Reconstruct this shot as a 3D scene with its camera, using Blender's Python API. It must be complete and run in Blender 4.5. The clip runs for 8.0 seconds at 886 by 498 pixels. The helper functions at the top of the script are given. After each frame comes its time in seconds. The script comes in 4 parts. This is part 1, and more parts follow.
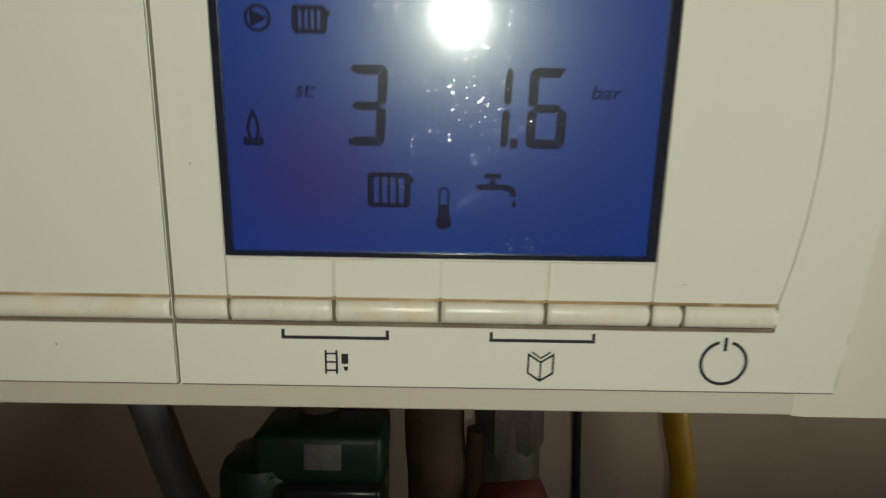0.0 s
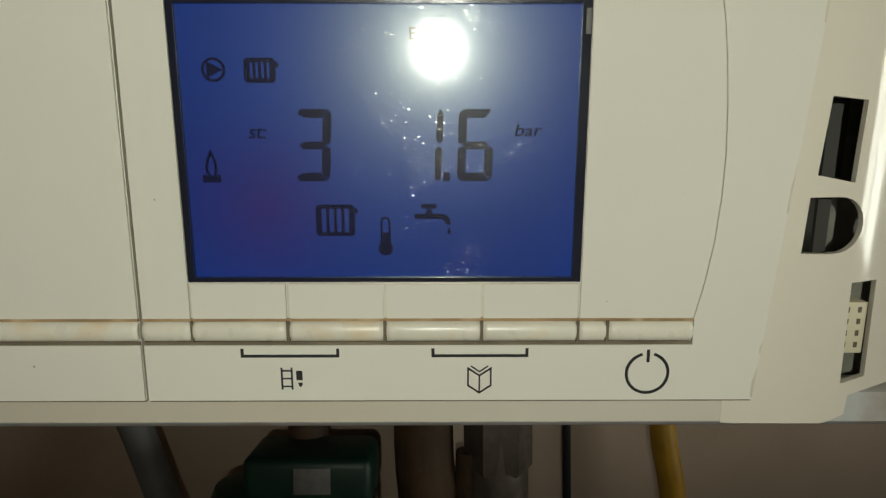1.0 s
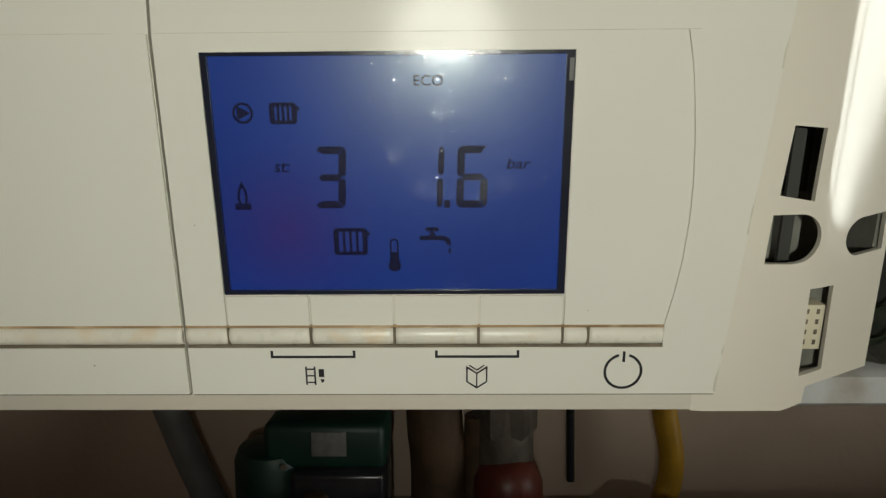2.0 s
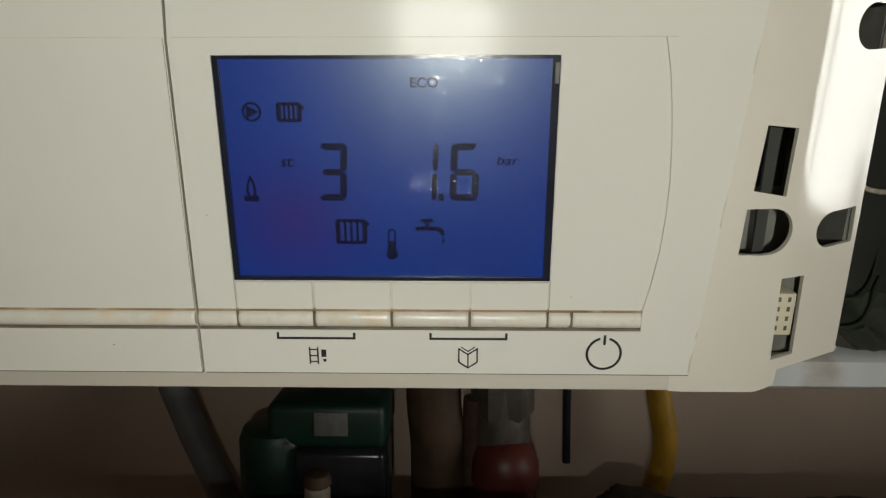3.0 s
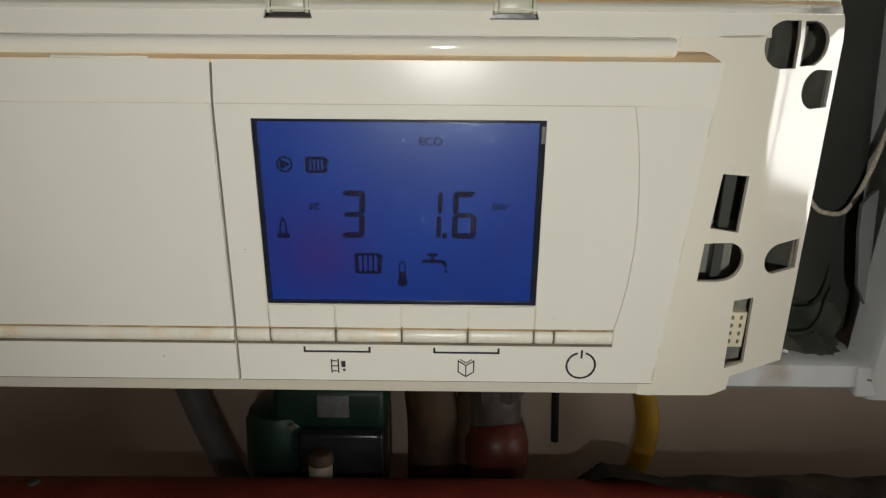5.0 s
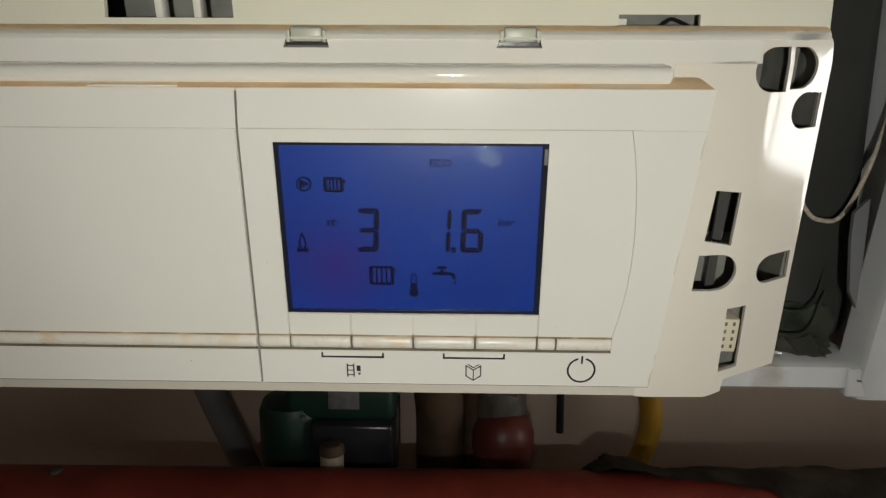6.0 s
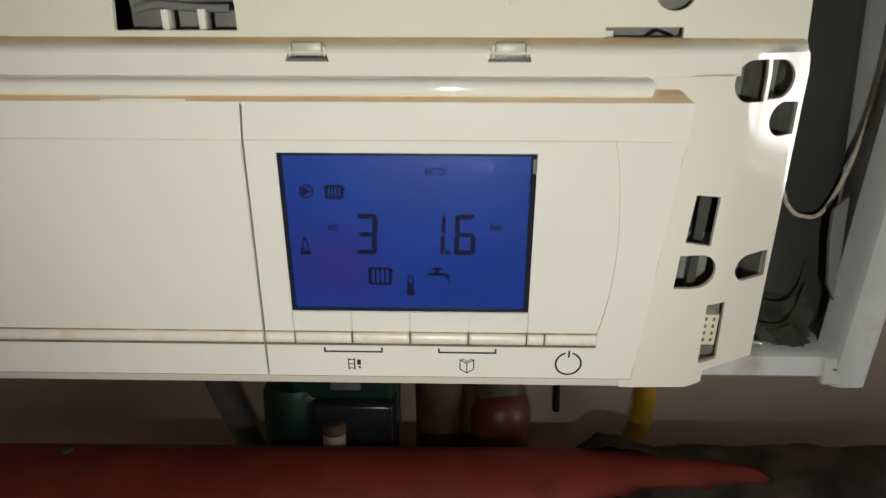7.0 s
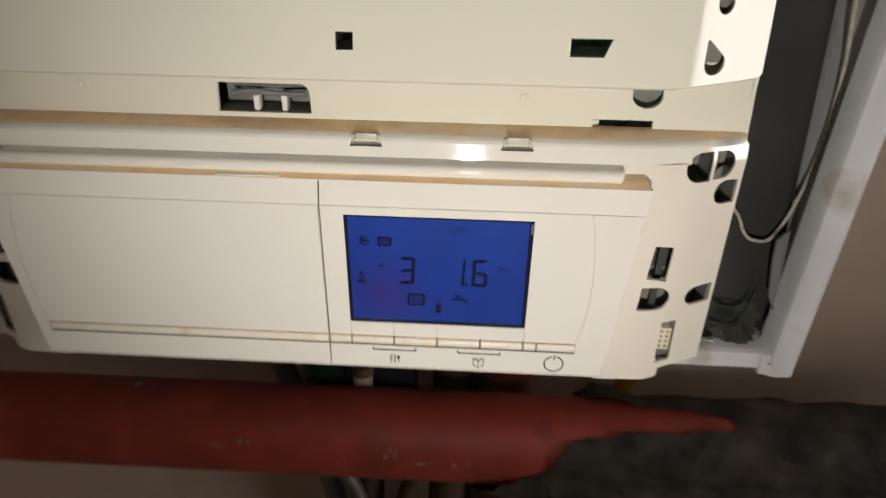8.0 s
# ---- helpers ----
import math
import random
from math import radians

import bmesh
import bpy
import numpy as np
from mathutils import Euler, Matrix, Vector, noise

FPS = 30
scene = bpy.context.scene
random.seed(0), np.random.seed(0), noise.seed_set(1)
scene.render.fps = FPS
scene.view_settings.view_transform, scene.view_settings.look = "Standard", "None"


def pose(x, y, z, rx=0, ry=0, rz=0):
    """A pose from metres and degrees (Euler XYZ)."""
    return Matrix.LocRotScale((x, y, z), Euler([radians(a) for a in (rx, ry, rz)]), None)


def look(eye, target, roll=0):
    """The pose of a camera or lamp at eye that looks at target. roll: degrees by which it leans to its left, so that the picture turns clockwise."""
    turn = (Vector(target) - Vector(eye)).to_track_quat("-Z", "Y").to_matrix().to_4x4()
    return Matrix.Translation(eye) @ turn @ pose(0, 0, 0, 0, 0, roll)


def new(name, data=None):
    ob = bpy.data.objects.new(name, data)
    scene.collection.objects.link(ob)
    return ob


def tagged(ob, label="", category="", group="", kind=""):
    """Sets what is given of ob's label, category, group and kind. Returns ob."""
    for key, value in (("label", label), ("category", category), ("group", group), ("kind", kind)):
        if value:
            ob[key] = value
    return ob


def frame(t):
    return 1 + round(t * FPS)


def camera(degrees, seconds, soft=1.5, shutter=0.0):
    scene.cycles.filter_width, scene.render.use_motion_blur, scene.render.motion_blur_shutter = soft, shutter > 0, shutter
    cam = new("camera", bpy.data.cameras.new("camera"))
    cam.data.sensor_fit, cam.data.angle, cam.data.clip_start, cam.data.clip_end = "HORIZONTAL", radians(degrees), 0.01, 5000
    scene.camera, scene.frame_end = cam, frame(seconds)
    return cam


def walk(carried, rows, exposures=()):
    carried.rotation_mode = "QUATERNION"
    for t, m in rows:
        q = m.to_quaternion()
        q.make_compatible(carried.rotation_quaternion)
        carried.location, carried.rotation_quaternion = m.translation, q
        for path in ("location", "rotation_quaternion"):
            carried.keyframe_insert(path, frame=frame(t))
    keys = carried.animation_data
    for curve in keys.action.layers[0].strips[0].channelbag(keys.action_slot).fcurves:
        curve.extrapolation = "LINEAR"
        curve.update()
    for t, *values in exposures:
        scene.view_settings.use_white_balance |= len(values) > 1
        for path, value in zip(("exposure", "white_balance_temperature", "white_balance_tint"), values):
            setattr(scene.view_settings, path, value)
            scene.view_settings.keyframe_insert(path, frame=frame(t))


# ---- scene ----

CM = 0.01
HOME = pose(0, 0, 1.40)                  # under the middle of the display's lower edge
BOX = pose(0, 0, 1.40, 10, 0, 0)         # the control box hangs forward by ten degrees
PATH = [
    (0, (-0.014, -9.548, 2.582), (-0.006, -7.609, 2.092), 1.01),
    (0.2, (0.309, -10.065, 2.965), (0.314, -8.131, 2.458), 0.34),
    (0.5, (0.691, -10.267, 2.692), (0.699, -8.317, 2.251), 0.50),
    (1, (0.960, -10.520, 2.818), (0.971, -8.563, 2.404), -0.00),
    (2.5, (1.247, -12.370, 4.697), (1.209, -10.457, 4.113), -0.42),
    (3, (1.345, -12.674, 4.607), (1.311, -10.762, 4.022), -0.10),
    (3.5, (1.217, -13.006, 4.718), (1.195, -11.089, 4.147), 0.16),
    (4, (1.185, -13.442, 5.596), (1.171, -11.537, 4.990), 0.37),
    (5.5, (1.120, -15.002, 6.961), (1.106, -13.119, 6.285), 0.44),
    (6, (1.096, -15.298, 7.569), (1.061, -13.423, 6.873), 0.17),
    (6.5, (1.081, -15.547, 7.955), (1.045, -13.683, 7.232), 0.31),
    (7, (1.267, -15.954, 8.610), (1.231, -14.107, 7.842), 0.06),
    (7.2, (1.150, -16.365, 9.478), (1.114, -14.524, 8.697), 0.09),
    (7.5, (1.113, -17.373, 11.007), (1.045, -15.534, 10.223), -0.05),
    (7.6, (1.201, -17.952, 11.654), (1.104, -16.117, 10.865), -0.36),
    (7.8, (1.151, -18.805, 13.109), (1.054, -17.013, 12.226), -0.24),
    (8, (1.124, -19.776, 14.640), (1.041, -18.039, 13.654), 0.90),
]
cam = camera(70.8, 8.0, soft=1.3, shutter=0.5)
walk(cam, [(t, BOX @ look(Vector(e) * CM, Vector(g) * CM, r)) for t, e, g, r in PATH],
     exposures=[(0, -0.14, 6850, 2), (1, -0.14, 6850, 2), (2.5, -0.10, 6560, 7), (4, -0.04, 6470, 10), (5.5, 0.01, 6470, 11), (6.5, 0.21, 6430, 11), (7, 0.29, 6400, 11), (7.5, 0.40, 6520, 14), (8, 0.42, 6680, 18)])

# ---- world, sun, lamp ----
world = bpy.data.worlds.new("world")
scene.world = world
world.use_nodes = True
sky = world.node_tree.nodes.new("ShaderNodeTexSky")
sky.sky_type, sky.sun_disc = "NISHITA", False
sky.sun_elevation, sky.sun_rotation = radians(45), radians(150)
world.node_tree.nodes["Background"].inputs["Strength"].default_value = 0.10
world.node_tree.links.new(sky.outputs[0], world.node_tree.nodes["Background"].inputs["Color"])
sun = new("sun", bpy.data.lights.new("sun", "SUN"))
sun.data.energy, sun.data.angle, sun.data.color = 2.5, radians(0.5), (1, 0.95, 0.88)
sun.matrix_world = look((3, -3, 4), (1.5, 1.0, 0))
# daylight in the window's opening
day = new("window_daylight", bpy.data.lights.new("window_daylight", "AREA"))
day.data.shape, day.data.size, day.data.size_y = "RECTANGLE", 0.62, 0.80
day.data.energy, day.data.color = 11.0, (1.0, 1.0, 0.96)
day.matrix_world = look((2.0, -0.68, 1.335), (0.0, -0.68, 1.335))
# the torch that is held before the boiler
torch = new("torch_light", bpy.data.lights.new("torch_light", "SPOT"))
torch.data.energy, torch.data.shadow_soft_size, torch.data.color = 2.3, 0.0050, (0.98, 0.985, 0.912)
torch.data.spot_size, torch.data.spot_blend = radians(84), 1.0
torch.matrix_world = BOX @ look((0.009, -0.30, 0.070), (0.022, 0.0, 0.055))


# ---- materials ----
def surface(name, colour, rough=0.5, metal=0.0, vary=0.08, scale=40.0, bump=0.0, bump_scale=400.0, spec=0.5, coat=0.0, second=None, second_scale=9.0, second_at=0.6, rough_vary=1.0, comb=1.0):
    m = bpy.data.materials.new(name)
    m.use_nodes = True
    nt = m.node_tree
    b = nt.nodes["Principled BSDF"]
    b.inputs["Roughness"].default_value, b.inputs["Metallic"].default_value = rough, metal
    b.inputs["Specular IOR Level"].default_value = spec
    b.inputs["Coat Weight"].default_value, b.inputs["Coat Roughness"].default_value = coat, 0.08
    at = nt.nodes.new("ShaderNodeTexCoord").outputs["Object"]

    def noise_of(s, detail=6.0, along=1.0):
        n = nt.nodes.new("ShaderNodeTexNoise")
        n.inputs["Scale"].default_value, n.inputs["Detail"].default_value = s, detail
        if along != 1.0:
            k = nt.nodes.new("ShaderNodeMapping")
            k.inputs["Scale"].default_value = (along, 1.0, 1.0)
            nt.links.new(at, k.inputs["Vector"])
            nt.links.new(k.outputs["Vector"], n.inputs["Vector"])
        else:
            nt.links.new(at, n.inputs["Vector"])
        return n.outputs["Fac"]

    def ramp_of(fac, lo, hi, c0, c1):
        r = nt.nodes.new("ShaderNodeValToRGB")
        r.color_ramp.elements[0].position, r.color_ramp.elements[1].position = lo, hi
        r.color_ramp.elements[0].color, r.color_ramp.elements[1].color = (*c0, 1), (*c1, 1)
        nt.links.new(fac, r.inputs["Fac"])
        return r.outputs["Color"]
    dark = [c * (1 - vary) for c in colour]
    light = [min(1, c * (1 + vary)) for c in colour]
    out = ramp_of(noise_of(scale), 0.35, 0.65, dark, light)
    if second:
        mix = nt.nodes.new("ShaderNodeMix")
        mix.data_type = "RGBA"
        fac = ramp_of(noise_of(second_scale, 9.0), second_at, second_at + 0.12, (0, 0, 0), (1, 1, 1))
        nt.links.new(fac, mix.inputs[0])
        nt.links.new(out, mix.inputs[6])
        mix.inputs[7].default_value = (*second, 1)
        out = mix.outputs[2]
    nt.links.new(out, b.inputs["Base Color"])
    if bump:
        u = nt.nodes.new("ShaderNodeBump")
        u.inputs["Strength"].default_value, u.inputs["Distance"].default_value = bump, 0.001
        nt.links.new(noise_of(bump_scale, 3.0, comb), u.inputs["Height"])
        nt.links.new(u.outputs["Normal"], b.inputs["Normal"])
    r2 = nt.nodes.new("ShaderNodeMapRange")
    r2.inputs["To Min"].default_value, r2.inputs["To Max"].default_value = max(0.02, rough - 0.06 * rough_vary), min(1, rough + 0.08 * rough_vary)
    nt.links.new(noise_of(scale * 2.7), r2.inputs["Value"])
    nt.links.new(r2.outputs["Result"], b.inputs["Roughness"])
    return m


CREAM = (0.745, 0.72, 0.645)
M_face = surface("matt_cream_plastic", CREAM, 0.17, vary=0.022, scale=16, bump=0.05, bump_scale=3200, spec=0.15, rough_vary=0.2)
M_body = surface("glossy_cream_plastic", CREAM, 0.05, vary=0.02, scale=20, bump=0.045, bump_scale=350, comb=0.12, spec=0.5, rough_vary=0.3, second=(0.73, 0.675, 0.56), second_scale=11, second_at=0.52)
M_wing = surface("glossy_warm_cream_plastic", (0.755, 0.705, 0.605), 0.09, vary=0.02, scale=20, bump=0.04, bump_scale=70, spec=0.6, coat=0.5, rough_vary=0.3, second=(0.74, 0.67, 0.555), second_scale=9, second_at=0.52)
M_cover = surface("yellowed_cream_plastic", (0.73, 0.71, 0.59), 0.055, vary=0.02, scale=15, bump=0.045, bump_scale=350, comb=0.12, rough_vary=0.3)
M_button = surface("button_plastic", (0.76, 0.72, 0.62), 0.28, vary=0.03, scale=120, bump=0.05, bump_scale=1500, second=(0.74, 0.60, 0.42), second_scale=75, second_at=0.56)
M_dust = surface("plastic_with_brown_dust", (0.86, 0.62, 0.36), 0.75, vary=0.08, scale=90, bump=0.3, bump_scale=900, second=(0.82, 0.68, 0.48), second_scale=45, second_at=0.52)
M_smudge = surface("faint_smudge", (0.60, 0.57, 0.46), 0.5, vary=0.12, scale=300)
M_grime_shade = surface("brown_grime_and_shade", (0.34, 0.22, 0.11), 0.8, vary=0.35, scale=60, second=(0.55, 0.43, 0.27), second_scale=120, second_at=0.55)
# dark joints and specks, and strips that stand in for shadow lines
M_gap_and_shade = surface("dark_joint_and_shade", (0.16, 0.13, 0.09), 0.8, vary=0.3, scale=80)
M_ink = surface("black_print", (0.012, 0.012, 0.014), 0.5, vary=0.1)
M_segment = surface("dark_crystal_segment", (0.004, 0.004, 0.006), 0.9, vary=0.1, spec=0.04)
M_segment.node_tree.nodes["Principled BSDF"].inputs["Emission Color"].default_value = (0.02, 0.03, 0.45, 1)   # the backlight that shines through
M_segment.node_tree.nodes["Principled BSDF"].inputs["Emission Strength"].default_value = 0.05
M_rim = surface("dark_navy_display_rim", (0.014, 0.016, 0.028), 0.18, vary=0.2, bump=0.05)
M_seam = surface("grey_groove_line", (0.64, 0.60, 0.51), 0.7, vary=0.12, scale=90)
M_black = surface("black_plastic", (0.018, 0.019, 0.022), 0.22, vary=0.2, bump=0.05)
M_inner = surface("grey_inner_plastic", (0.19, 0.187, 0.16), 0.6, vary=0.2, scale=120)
M_board = surface("green_circuit_board", (0.10, 0.20, 0.14), 0.5, vary=0.4, scale=200)
M_plug = surface("cream_connector_plastic", (0.68, 0.62, 0.46), 0.45, vary=0.05)
M_latch = surface("pale_latch_plastic", (0.46, 0.46, 0.36), 0.35, vary=0.05)
M_steel = surface("white_enamelled_steel", (0.58, 0.585, 0.58), 0.35, vary=0.07, scale=30, bump=0.12, bump_scale=150, second=(0.42, 0.38, 0.33), second_scale=30, second_at=0.58)
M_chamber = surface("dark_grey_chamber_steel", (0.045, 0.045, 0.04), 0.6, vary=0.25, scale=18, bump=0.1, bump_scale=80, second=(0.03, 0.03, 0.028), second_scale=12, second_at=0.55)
M_foil = surface("crumpled_grey_foil", (0.085, 0.095, 0.07), 0.75, metal=0.0, vary=0.5, scale=60, bump=0.6, bump_scale=70)
M_cord = surface("beige_braided_cord", (0.50, 0.44, 0.34), 0.8, vary=0.25, scale=700, bump=0.5, bump_scale=900)
M_wire = surface("green_wire", (0.03, 0.045, 0.02), 0.5, vary=0.3)
M_wall = surface("beige_plaster", (0.46, 0.36, 0.28), 0.85, vary=0.07, scale=8, bump=0.35, bump_scale=140, second=(0.38, 0.295, 0.215), second_scale=5, second_at=0.6)
M_ceil = surface("white_ceiling_plaster", (0.72, 0.70, 0.66), 0.9, vary=0.04, scale=6, bump=0.2, bump_scale=90)
M_floor = surface("grey_floor_tile", (0.30, 0.27, 0.24), 0.4, vary=0.15, scale=7)
M_red = surface("red_pipe_paint", (0.32, 0.046, 0.028), 0.55, vary=0.22, scale=20, bump=0.2, bump_scale=160, second=(0.24, 0.034, 0.023), second_scale=14, second_at=0.55)
M_chip = surface("bare_plaster_splash", (0.27, 0.13, 0.10), 0.8, vary=0.3, scale=300, bump=0.4, bump_scale=400)
M_lag = surface("black_lagging", (0.075, 0.063, 0.047), 0.7, vary=0.4, scale=35, bump=0.8, bump_scale=45, second=(0.16, 0.12, 0.085), second_scale=14, second_at=0.52)
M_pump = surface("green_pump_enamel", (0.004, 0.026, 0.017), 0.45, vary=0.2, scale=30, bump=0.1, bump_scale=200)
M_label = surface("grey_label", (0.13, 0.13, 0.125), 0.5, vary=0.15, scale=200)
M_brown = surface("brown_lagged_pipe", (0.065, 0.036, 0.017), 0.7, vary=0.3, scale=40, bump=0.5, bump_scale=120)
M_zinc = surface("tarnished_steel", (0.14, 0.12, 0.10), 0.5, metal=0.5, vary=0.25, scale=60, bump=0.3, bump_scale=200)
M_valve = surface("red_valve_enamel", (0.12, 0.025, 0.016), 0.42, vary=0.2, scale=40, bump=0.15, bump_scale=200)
M_yellow = surface("yellow_gas_hose_plastic", (0.42, 0.23, 0.015), 0.5, vary=0.12, scale=50, bump=0.3, bump_scale=300)
M_hose = surface("grey_plastic_pipe", (0.16, 0.16, 0.16), 0.5, vary=0.1, scale=40)
M_tan = surface("cream_cable_gland", (0.36, 0.31, 0.23), 0.6, vary=0.15, scale=120)
M_frame = surface("white_door_paint", (0.78, 0.78, 0.76), 0.35, vary=0.03)
M_lawn = surface("lawn", (0.07, 0.12, 0.03), 0.9, vary=0.4, scale=3, second=(0.12, 0.16, 0.05), second_scale=1.5, second_at=0.5)


def screen_material():
    m = bpy.data.materials.new("lit_blue_display")
    m.use_nodes = True
    nt = m.node_tree
    b = nt.nodes["Principled BSDF"]
    b.inputs["Base Color"].default_value = (0.008, 0.010, 0.02, 1)
    b.inputs["Roughness"].default_value = 0.28
    b.inputs["Specular IOR Level"].default_value = 0.34
    b.inputs["Specular Tint"].default_value = (0.85, 1.0, 0.88, 1)
    at = nt.nodes.new("ShaderNodeTexCoord").outputs["Object"]
    # the backlight is uneven: bluest beside the lamps
    n = nt.nodes.new("ShaderNodeTexNoise")
    n.inputs["Scale"].default_value, n.inputs["Detail"].default_value = 22, 1
    nt.links.new(at, n.inputs["Vector"])
    # weaker purplish patch: a reddish reflection painted into the emission
    shift = nt.nodes.new("ShaderNodeMapping")
    shift.inputs["Location"].default_value, shift.inputs["Scale"].default_value = (0.85, 0.0, -0.55), (42, 0, 42)
    ball = nt.nodes.new("ShaderNodeTexGradient")
    ball.gradient_type = "QUADRATIC_SPHERE"
    nt.links.new(at, shift.inputs["Vector"])
    nt.links.new(shift.outputs["Vector"], ball.inputs["Vector"])
    r = nt.nodes.new("ShaderNodeValToRGB")
    r.color_ramp.elements[0].position, r.color_ramp.elements[1].position = 0.30, 0.70
    r.color_ramp.elements[0].color, r.color_ramp.elements[1].color = (0.0, 0.016, 0.145, 1), (0.0, 0.028, 0.215, 1)
    nt.links.new(n.outputs["Fac"], r.inputs["Fac"])
    mix = nt.nodes.new("ShaderNodeMix")
    mix.data_type = "RGBA"
    mix.inputs[7].default_value = (0.019, 0.010, 0.125, 1)
    nt.links.new(ball.outputs["Fac"], mix.inputs[0])
    nt.links.new(r.outputs["Color"], mix.inputs[6])
    nt.links.new(mix.outputs[2], b.inputs["Emission Color"])
    b.inputs["Emission Strength"].default_value = 1.0
    return m


def glass_material(name, rough, haze=0.0, scratched=False):
    """Clear pane: what it lets through and what it mirrors, parted by Fresnel."""
    m = bpy.data.materials.new(name)
    m.use_nodes = True
    nt = m.node_tree
    nt.nodes.remove(nt.nodes["Principled BSDF"])
    out = nt.nodes["Material Output"]
    clear, gloss, dull = (nt.nodes.new(k) for k in ("ShaderNodeBsdfTransparent", "ShaderNodeBsdfGlossy", "ShaderNodeBsdfGlossy"))
    gloss.inputs["Roughness"].default_value, dull.inputs["Roughness"].default_value = rough, 0.36
    dull.inputs["Color"].default_value = (0.95, 1.0, 0.84, 1)
    fres = nt.nodes.new("ShaderNodeFresnel")
    fres.inputs["IOR"].default_value = 1.5
    both = nt.nodes.new("ShaderNodeMixShader")
    both.inputs[0].default_value = haze
    mix = nt.nodes.new("ShaderNodeMixShader")
    nt.links.new(gloss.outputs[0], both.inputs[1])
    nt.links.new(dull.outputs[0], both.inputs[2])
    nt.links.new(fres.outputs[0], mix.inputs[0])
    nt.links.new(clear.outputs[0], mix.inputs[1])
    nt.links.new(both.outputs[0], mix.inputs[2])
    nt.links.new(mix.outputs[0], out.inputs["Surface"])
    if scratched:
        at = nt.nodes.new("ShaderNodeTexCoord").outputs["Object"]
        # short scuffs, longer across than up
        flat = nt.nodes.new("ShaderNodeMapping")
        flat.inputs["Scale"].default_value = (0.40, 1.0, 1.0)
        nt.links.new(at, flat.inputs["Vector"])
        n = nt.nodes.new("ShaderNodeTexVoronoi")
        n.inputs["Scale"].default_value = 1300
        near = nt.nodes.new("ShaderNodeMapRange")
        near.inputs["From Max"].default_value, near.inputs["To Min"].default_value, near.inputs["To Max"].default_value = 0.32, 1.0, 0.0
        spots = nt.nodes.new("ShaderNodeTexNoise")
        spots.inputs["Scale"].default_value, spots.inputs["Detail"].default_value = 120, 6
        cut = nt.nodes.new("ShaderNodeMapRange")
        cut.inputs["From Min"].default_value, cut.inputs["From Max"].default_value = 0.45, 0.60
        mul = nt.nodes.new("ShaderNodeMath")
        mul.operation = "MULTIPLY"
        u = nt.nodes.new("ShaderNodeBump")
        u.inputs["Strength"].default_value, u.inputs["Distance"].default_value = 1.0, 0.00006
        nt.links.new(flat.outputs["Vector"], n.inputs["Vector"])
        nt.links.new(at, spots.inputs["Vector"])
        nt.links.new(n.outputs["Distance"], near.inputs["Value"])
        nt.links.new(spots.outputs["Fac"], cut.inputs["Value"])
        nt.links.new(near.outputs[0], mul.inputs[0])
        nt.links.new(cut.outputs[0], mul.inputs[1])
        nt.links.new(mul.outputs[0], u.inputs["Height"])
        nt.links.new(u.outputs["Normal"], gloss.inputs["Normal"])
        nt.links.new(u.outputs["Normal"], dull.inputs["Normal"])
    return m


M_screen = screen_material()
M_cover_pane = glass_material("scratched_display_window", 0.09, 0.16, True)
M_pane = glass_material("clear_window_glass", 0.0)


# ---- building helpers (lengths in centimetres) ----
def thing(name, m, label, category, group="", kind=""):
    ob = tagged(new(name), label, category, group, kind)
    ob.matrix_world = m
    return ob


def finish(bm, name, mats, smooth=True):
    bmesh.ops.recalc_face_normals(bm, faces=bm.faces)
    bmesh.ops.scale(bm, vec=(CM, CM, CM), verts=bm.verts)
    me = bpy.data.meshes.new(name)
    bm.to_mesh(me)
    bm.free()
    for m in mats if isinstance(mats, (list, tuple)) else [mats]:
        me.materials.append(m)
    if smooth:
        me.shade_smooth()
        me.set_sharp_from_angle(angle=radians(38))
    return me


def part(name, bm, mats, parent, label="", m=None, smooth=True, kind=""):
    ob = new(name, finish(bm, name, mats, smooth))
    ob.parent = parent
    if m is not None:
        ob.matrix_basis = m
    return tagged(ob, label, kind=kind)


def single(name, bm, mats, m, label, category, group="", kind="", smooth=True):
    ob = new(name, finish(bm, name, mats, smooth))
    ob.matrix_world = m
    return tagged(ob, label, category, group, kind)


def block(bm, lo, hi, bevel=0.0, segments=2, mat=0):
    g = bmesh.ops.create_cube(bm, size=1.0)
    vs = g["verts"]
    for v in vs:
        v.co = [lo[i] + (v.co[i] + 0.5) * (hi[i] - lo[i]) for i in range(3)]
    fs = {f for v in vs for f in v.link_faces}
    for f in fs:
        f.material_index = mat
    if bevel:
        es = list({e for v in vs for e in v.link_edges})
        r = bmesh.ops.bevel(bm, geom=es, offset=bevel, segments=segments, profile=0.5, affect="EDGES", clamp_overlap=True)
        for f in r["faces"]:
            f.material_index = mat
    return bm


